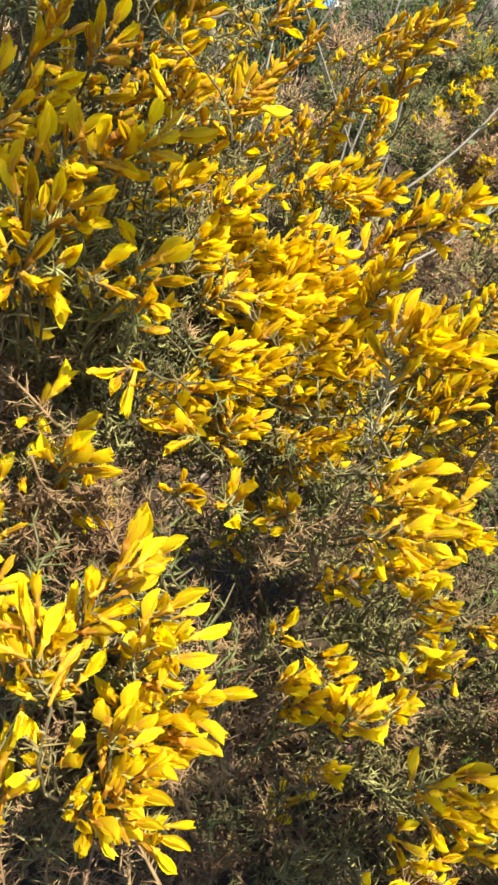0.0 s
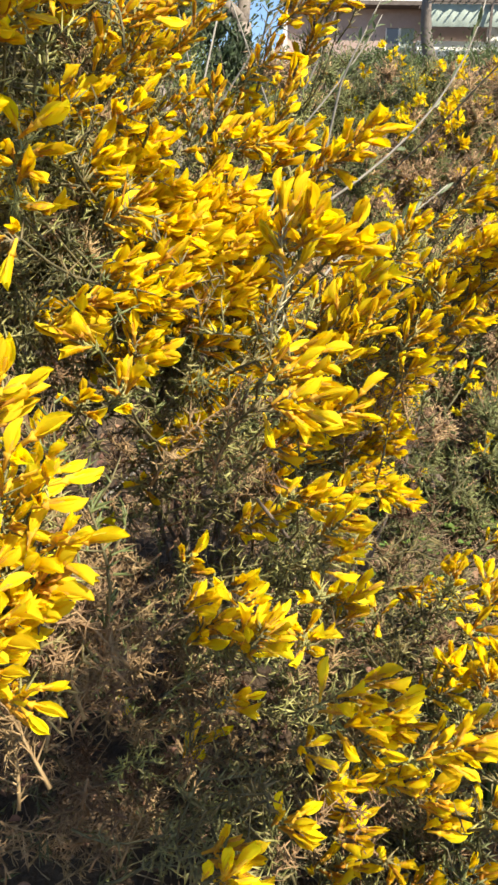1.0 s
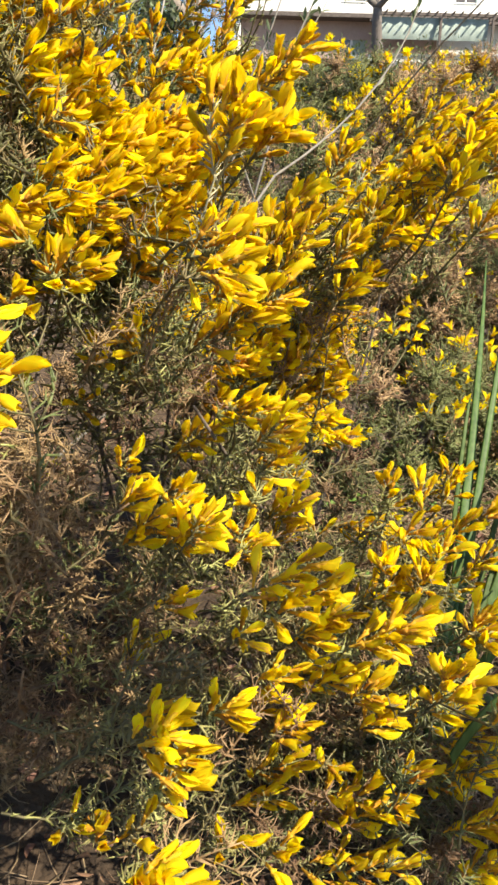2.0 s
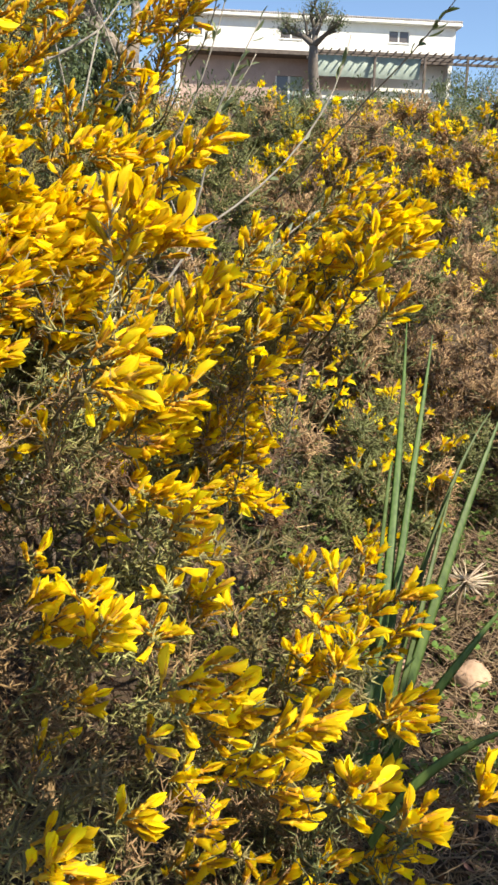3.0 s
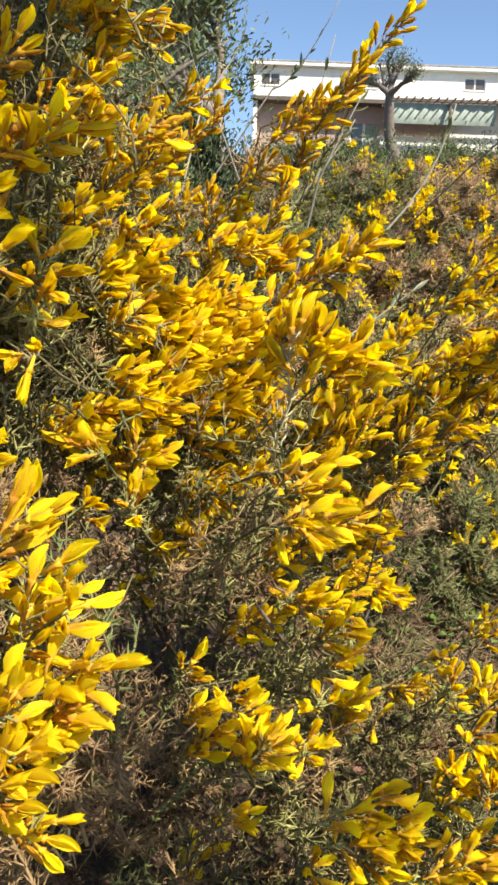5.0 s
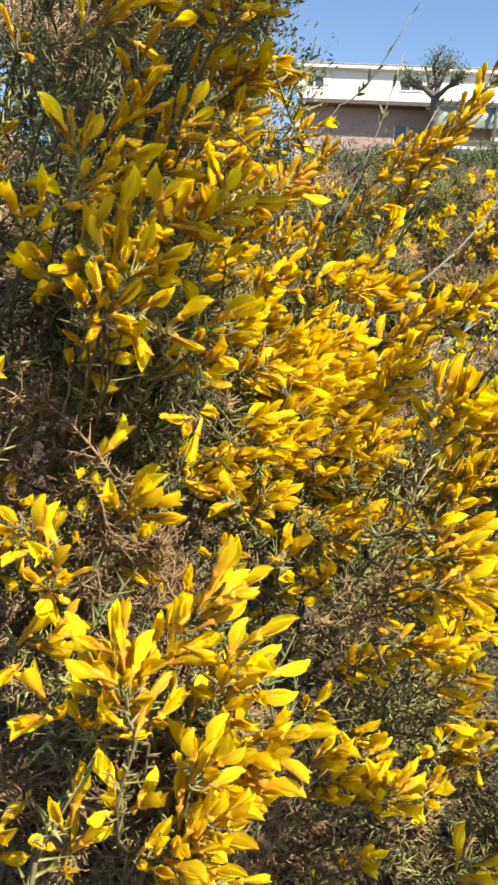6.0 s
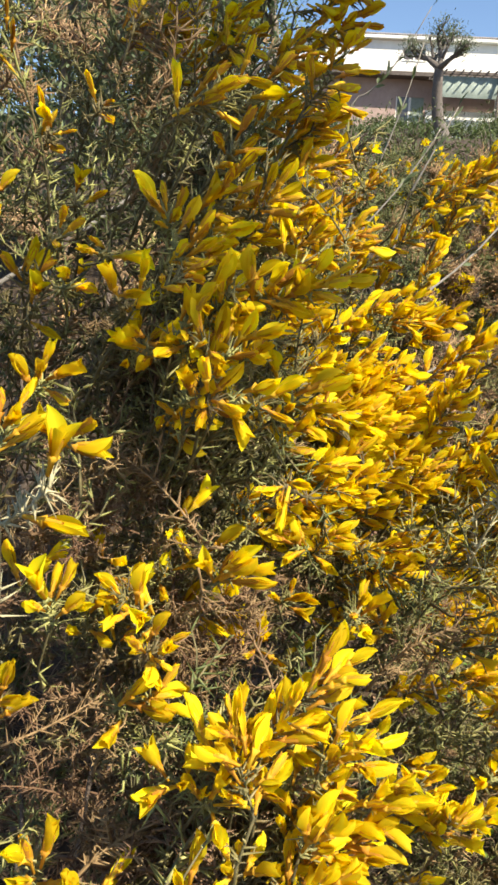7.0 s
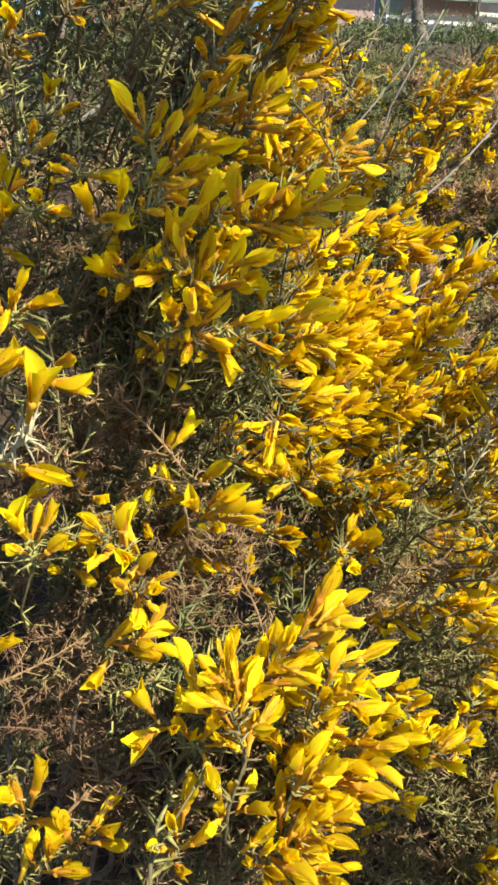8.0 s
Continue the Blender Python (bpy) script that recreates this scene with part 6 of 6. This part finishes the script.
olive_shoot((0.207, 1.897, 1.455), (0.246, 1.882, 1.54), (0.297, 1.909, 1.644), 0.0032)
olive_shoot((0.181, 1.713, 1.214), (0.385, 1.787, 1.397), (0.481, 1.84, 1.61), 0.0036)
olive_shoot((0.525, 1.853, 1.49), (0.571, 1.675, 1.549), (0.605, 1.513, 1.61), 0.0026)
olive_shoot((0.189, 1.41, 1.126), (0.278, 1.457, 1.173), (0.37, 1.495, 1.244), 0.0030)
olive_shoot((0.114, 2.302, 1.445), (0.188, 2.28, 1.605), (0.259, 2.276, 1.856), 0.0036)
olive_shoot((0.141, 2.203, 1.398), (0.248, 2.232, 1.533), (0.319, 2.258, 1.651), 0.0032)
olive_shoot((0.105, 2.277, 1.722), (0.173, 2.262, 1.776), (0.262, 2.215, 1.923), 0.0028)


def shrub(name, place, r, height, count, leaf_len, leaf_wide, mat, label, category, seed):
    """A leafy shrub: limbs from the foot and clumps of leaves over an uneven outline."""
    rand = random.Random(seed)
    t = tagged(empty(name, place), label, category)
    limbs, leaves = Shape(), Shape()
    clumps = []
    for k in range(int(24 + r * 10)):
        w, e = rand.uniform(0, 6.28), math.asin(rand.random())
        d = Vector((math.cos(w) * math.cos(e) * r, math.sin(w) * math.cos(e) * r, (0.25 + 0.75 * math.sin(e)) * height)) * rand.uniform(0.6, 1.08)
        clumps.append(d)
        limbs.tube(bent((0, 0, -0.02), d, 0.15, rand, 4), [r * 0.03 * (1 - 0.2 * j) for j in range(5)], 4)
    for _ in range(count):
        c = rand.choice(clumps)
        p = c + Vector((rand.gauss(0, 1), rand.gauss(0, 1), rand.gauss(0, 1))) * r * 0.16
        d = c.normalized() + Vector((rand.uniform(-1, 1), rand.uniform(-1, 1), rand.uniform(-0.6, 1)))
        leaves.blade(aim(p, d, rand.uniform(0, 6.28)), leaf_len * rand.uniform(0.7, 1.3), leaf_wide * rand.uniform(0.7, 1.3), 0.3, 0.2, 2, 1)
    hang("limb", limbs.mesh("limb", [BARK]), t)
    hang("leaves", leaves.mesh("leaves", [mat]), t, kind="stuff")
    return t


shrub("shrub", on_ground(-0.55, 4.15), 0.32, 0.80, 9000, 0.024, 0.007, SHRUB, "rounded soft green shrub beside the olive tree", "shrub", 4)
# fills the shadow gap by the olive; its near-black leaves stand for shade
shrub("shrub", on_ground(-0.28, 4.7), 0.22, 0.85, 4000, 0.04, 0.016, SHADE_LEAF, "shrub leafed near black to stand for the shade by the olive", "shrub", 5)
shrub("shrub", on_ground(-1.1, 4.2), 0.6, 1.1, 6000, 0.04, 0.014, OLIVE, "olive-green shrub behind the gorse", "shrub", 6)
for k in range(14):
    x = 2.0 + k * 1.75 + rnd.uniform(-0.3, 0.3)
    y = 58 + rnd.uniform(-2, 2)
    shrub("hedge_shrub", on_ground(x, y), 1.3, 0.75 + rnd.uniform(-0.2, 0.3), 1200, 0.20, 0.07, SHRUB, "clipped dark green hedge shrub below the house", "shrub", 30 + k)
shrub("shrub", on_ground(19.5, 62), 1.6, 3.4, 2500, 0.2, 0.06, OLIVE, "tall grey-green shrub beside the pergola", "shrub", 77)
shrub("shrub", on_ground(24.0, 68), 1.6, 4.2, 2500, 0.2, 0.06, OLIVE, "tall grey-green shrub beside the pergola", "shrub", 78)
for row, (y0, h, step, x0) in enumerate(((7.2, 0.52, 0.72, -1.2), (11.5, 0.55, 1.0, -0.8), (19.0, 0.75, 1.5, -0.5))):
    for k in range(9):
        x = x0 + k * step + rnd.uniform(-0.2, 0.2)
        y = y0 + rnd.uniform(-0.5, 0.8)
        shrub("shrub", on_ground(x, y), step * 0.8, h + rnd.uniform(-0.08, 0.1), 1000, 0.004 * y0 + 0.012, 0.0015 * y0 + 0.003, SHRUB if (k + row) % 3 else OLIVE, "low dull green shrub on the slope", "shrub", 90 + k + 10 * row)

def standard_tree(foot, crown, r, leaves, label, limbs=14, thick=0.035, loose=0.22, boughs=(), leaf=1.0):
    t = tagged(empty("olive_tree", foot), label, "olive tree")
    foot, crown = Vector(foot), Vector(crown)
    s, c = Shape(), Shape()
    top = crown - foot
    s.tube(bent((0, 0, -0.05), top, 0.05, rnd, 8), [thick * (1 - 0.08 * k) for k in range(9)], 8)
    ends = []
    for _ in range(limbs):
        d = Vector((rnd.gauss(0, 1), rnd.gauss(0, 1), rnd.gauss(0.1, 0.8))).normalized()
        ends.append(top + d * r * rnd.uniform(0.5, 1.0))
        s.tube(bent(top - Vector((0, 0, 0.1)), ends[-1], 0.1, rnd, 3), [0.010, 0.008, 0.005, 0.003], 4)
    across = SUN_TO.cross(Vector((0, 0, 1))).normalized()
    rise = across.cross(SUN_TO)
    for middle, wide, tall, n in boughs:
        middle = Vector(middle) - foot
        s.tube(bent(top * 0.55, middle + SUN_TO * 0.05, 0.12, rnd, 6), [0.012, 0.011, 0.010, 0.008, 0.007, 0.005, 0.003], 5)
        for _ in range(n):
            w, q = rnd.uniform(0, 6.28), rnd.random() ** 0.5
            p = middle + across * (math.cos(w) * q * wide) + rise * (math.sin(w) * q * tall) + SUN_TO * rnd.gauss(0, 0.05)
            c.blade(aim(p, jitter(1) + Vector((0, 0, 0.1)), rnd.uniform(0, 6.28)), rnd.uniform(0.025, 0.042) * leaf, 0.012 * leaf, 0.3, 0.2, 3, 1)
    hang("trunk", s.mesh("trunk", [OLIVE_BARK]), t)
    for _ in range(leaves):
        p = rnd.choice(ends) + Vector((rnd.gauss(0, 1), rnd.gauss(0, 1), rnd.gauss(0, 1))) * r * loose
        c.blade(aim(p, jitter(1) + Vector((0, 0, 0.1)), rnd.uniform(0, 6.28)), rnd.uniform(0.025, 0.042) * leaf, 0.012 * leaf, 0.3, 0.2, 3, 1)
    hang("crown", c.mesh("crown", [OLIVE]), t, kind="stuff")


# unseen tree added to block sun; crown and boughs shade gorse and sword leaves
standard_tree(on_ground(1.9, 0.3), Vector((-0.055, 0.62, 1.46)) + SUN_TO * 1.6, 0.085, 800, "slender olive tree added out of view to shade the gorse", thick=0.024,
              boughs=((Vector((-0.07, 0.46, 1.32)) + SUN_TO * 1.1, 0.08, 0.09, 260), (Vector((0.0, 0.465, 0.855)) + SUN_TO * 1.1, 0.08, 0.072, 430), (Vector((0.34, 0.65, 0.67)) + SUN_TO * 1.1, 0.17, 0.10, 1050)))
standard_tree(on_ground(-0.08, 2.55), (-0.58, 3.1, 2.32), 0.45, 6500, "young olive tree with thin pale branches and grey-green leaves", 44, 0.022, 0.24,
              boughs=(((-0.057, 2.815, 1.937), 0.20, 0.10, 300), ((-0.334, 2.806, 1.84), 0.24, 0.22, 1900)), leaf=0.6)
standard_tree(on_ground(-1.05, 3.5), (-0.95, 3.4, 2.2), 0.60, 8000, "olive tree with dense grey-green crown behind the gorse", 34, 0.04, 0.24)
tree("olive_tree", on_ground(-0.42, 9.0), 3.0, (0.03, 0, 0.95), 12, "old olive tree with thick pale trunk and wispy crown", "olive tree", OLIVE, OLIVE_BARK, 0.09, 0.026, 130, 5, 0.12)
shrub("tree", on_ground(-2.1, 11.5), 1.9, 4.4, 24000, 0.09, 0.034, SHRUB, "dark green bushy tree filling the slope behind the olives", "tree", 8)
tree("olive_tree", on_ground(-2.3, 10.5), 4.6, (-0.1, 0, 1.3), 15, "broad olive tree with dull green crown on the slope", "olive tree", OLIVE, OLIVE_BARK, 0.10, 0.03, 130, 5, 0.14)
olive_shoot((-0.28, 2.147, 1.557), (-0.16, 2.158, 1.609), (-0.066, 2.158, 1.664), 0.0075, 4)
olive_shoot((-0.176, 2.141, 1.68), (-0.182, 2.126, 1.738), (-0.187, 2.105, 1.816), 0.0024, 4)
olive_shoot((-0.052, 2.156, 1.677), (-0.089, 2.137, 1.745), (-0.105, 2.114, 1.823), 0.0024, 4)
olive_shoot((-0.066, 2.158, 1.664), (-0.003, 2.239, 1.776), (0.032, 2.222, 1.849), 0.003, 6)
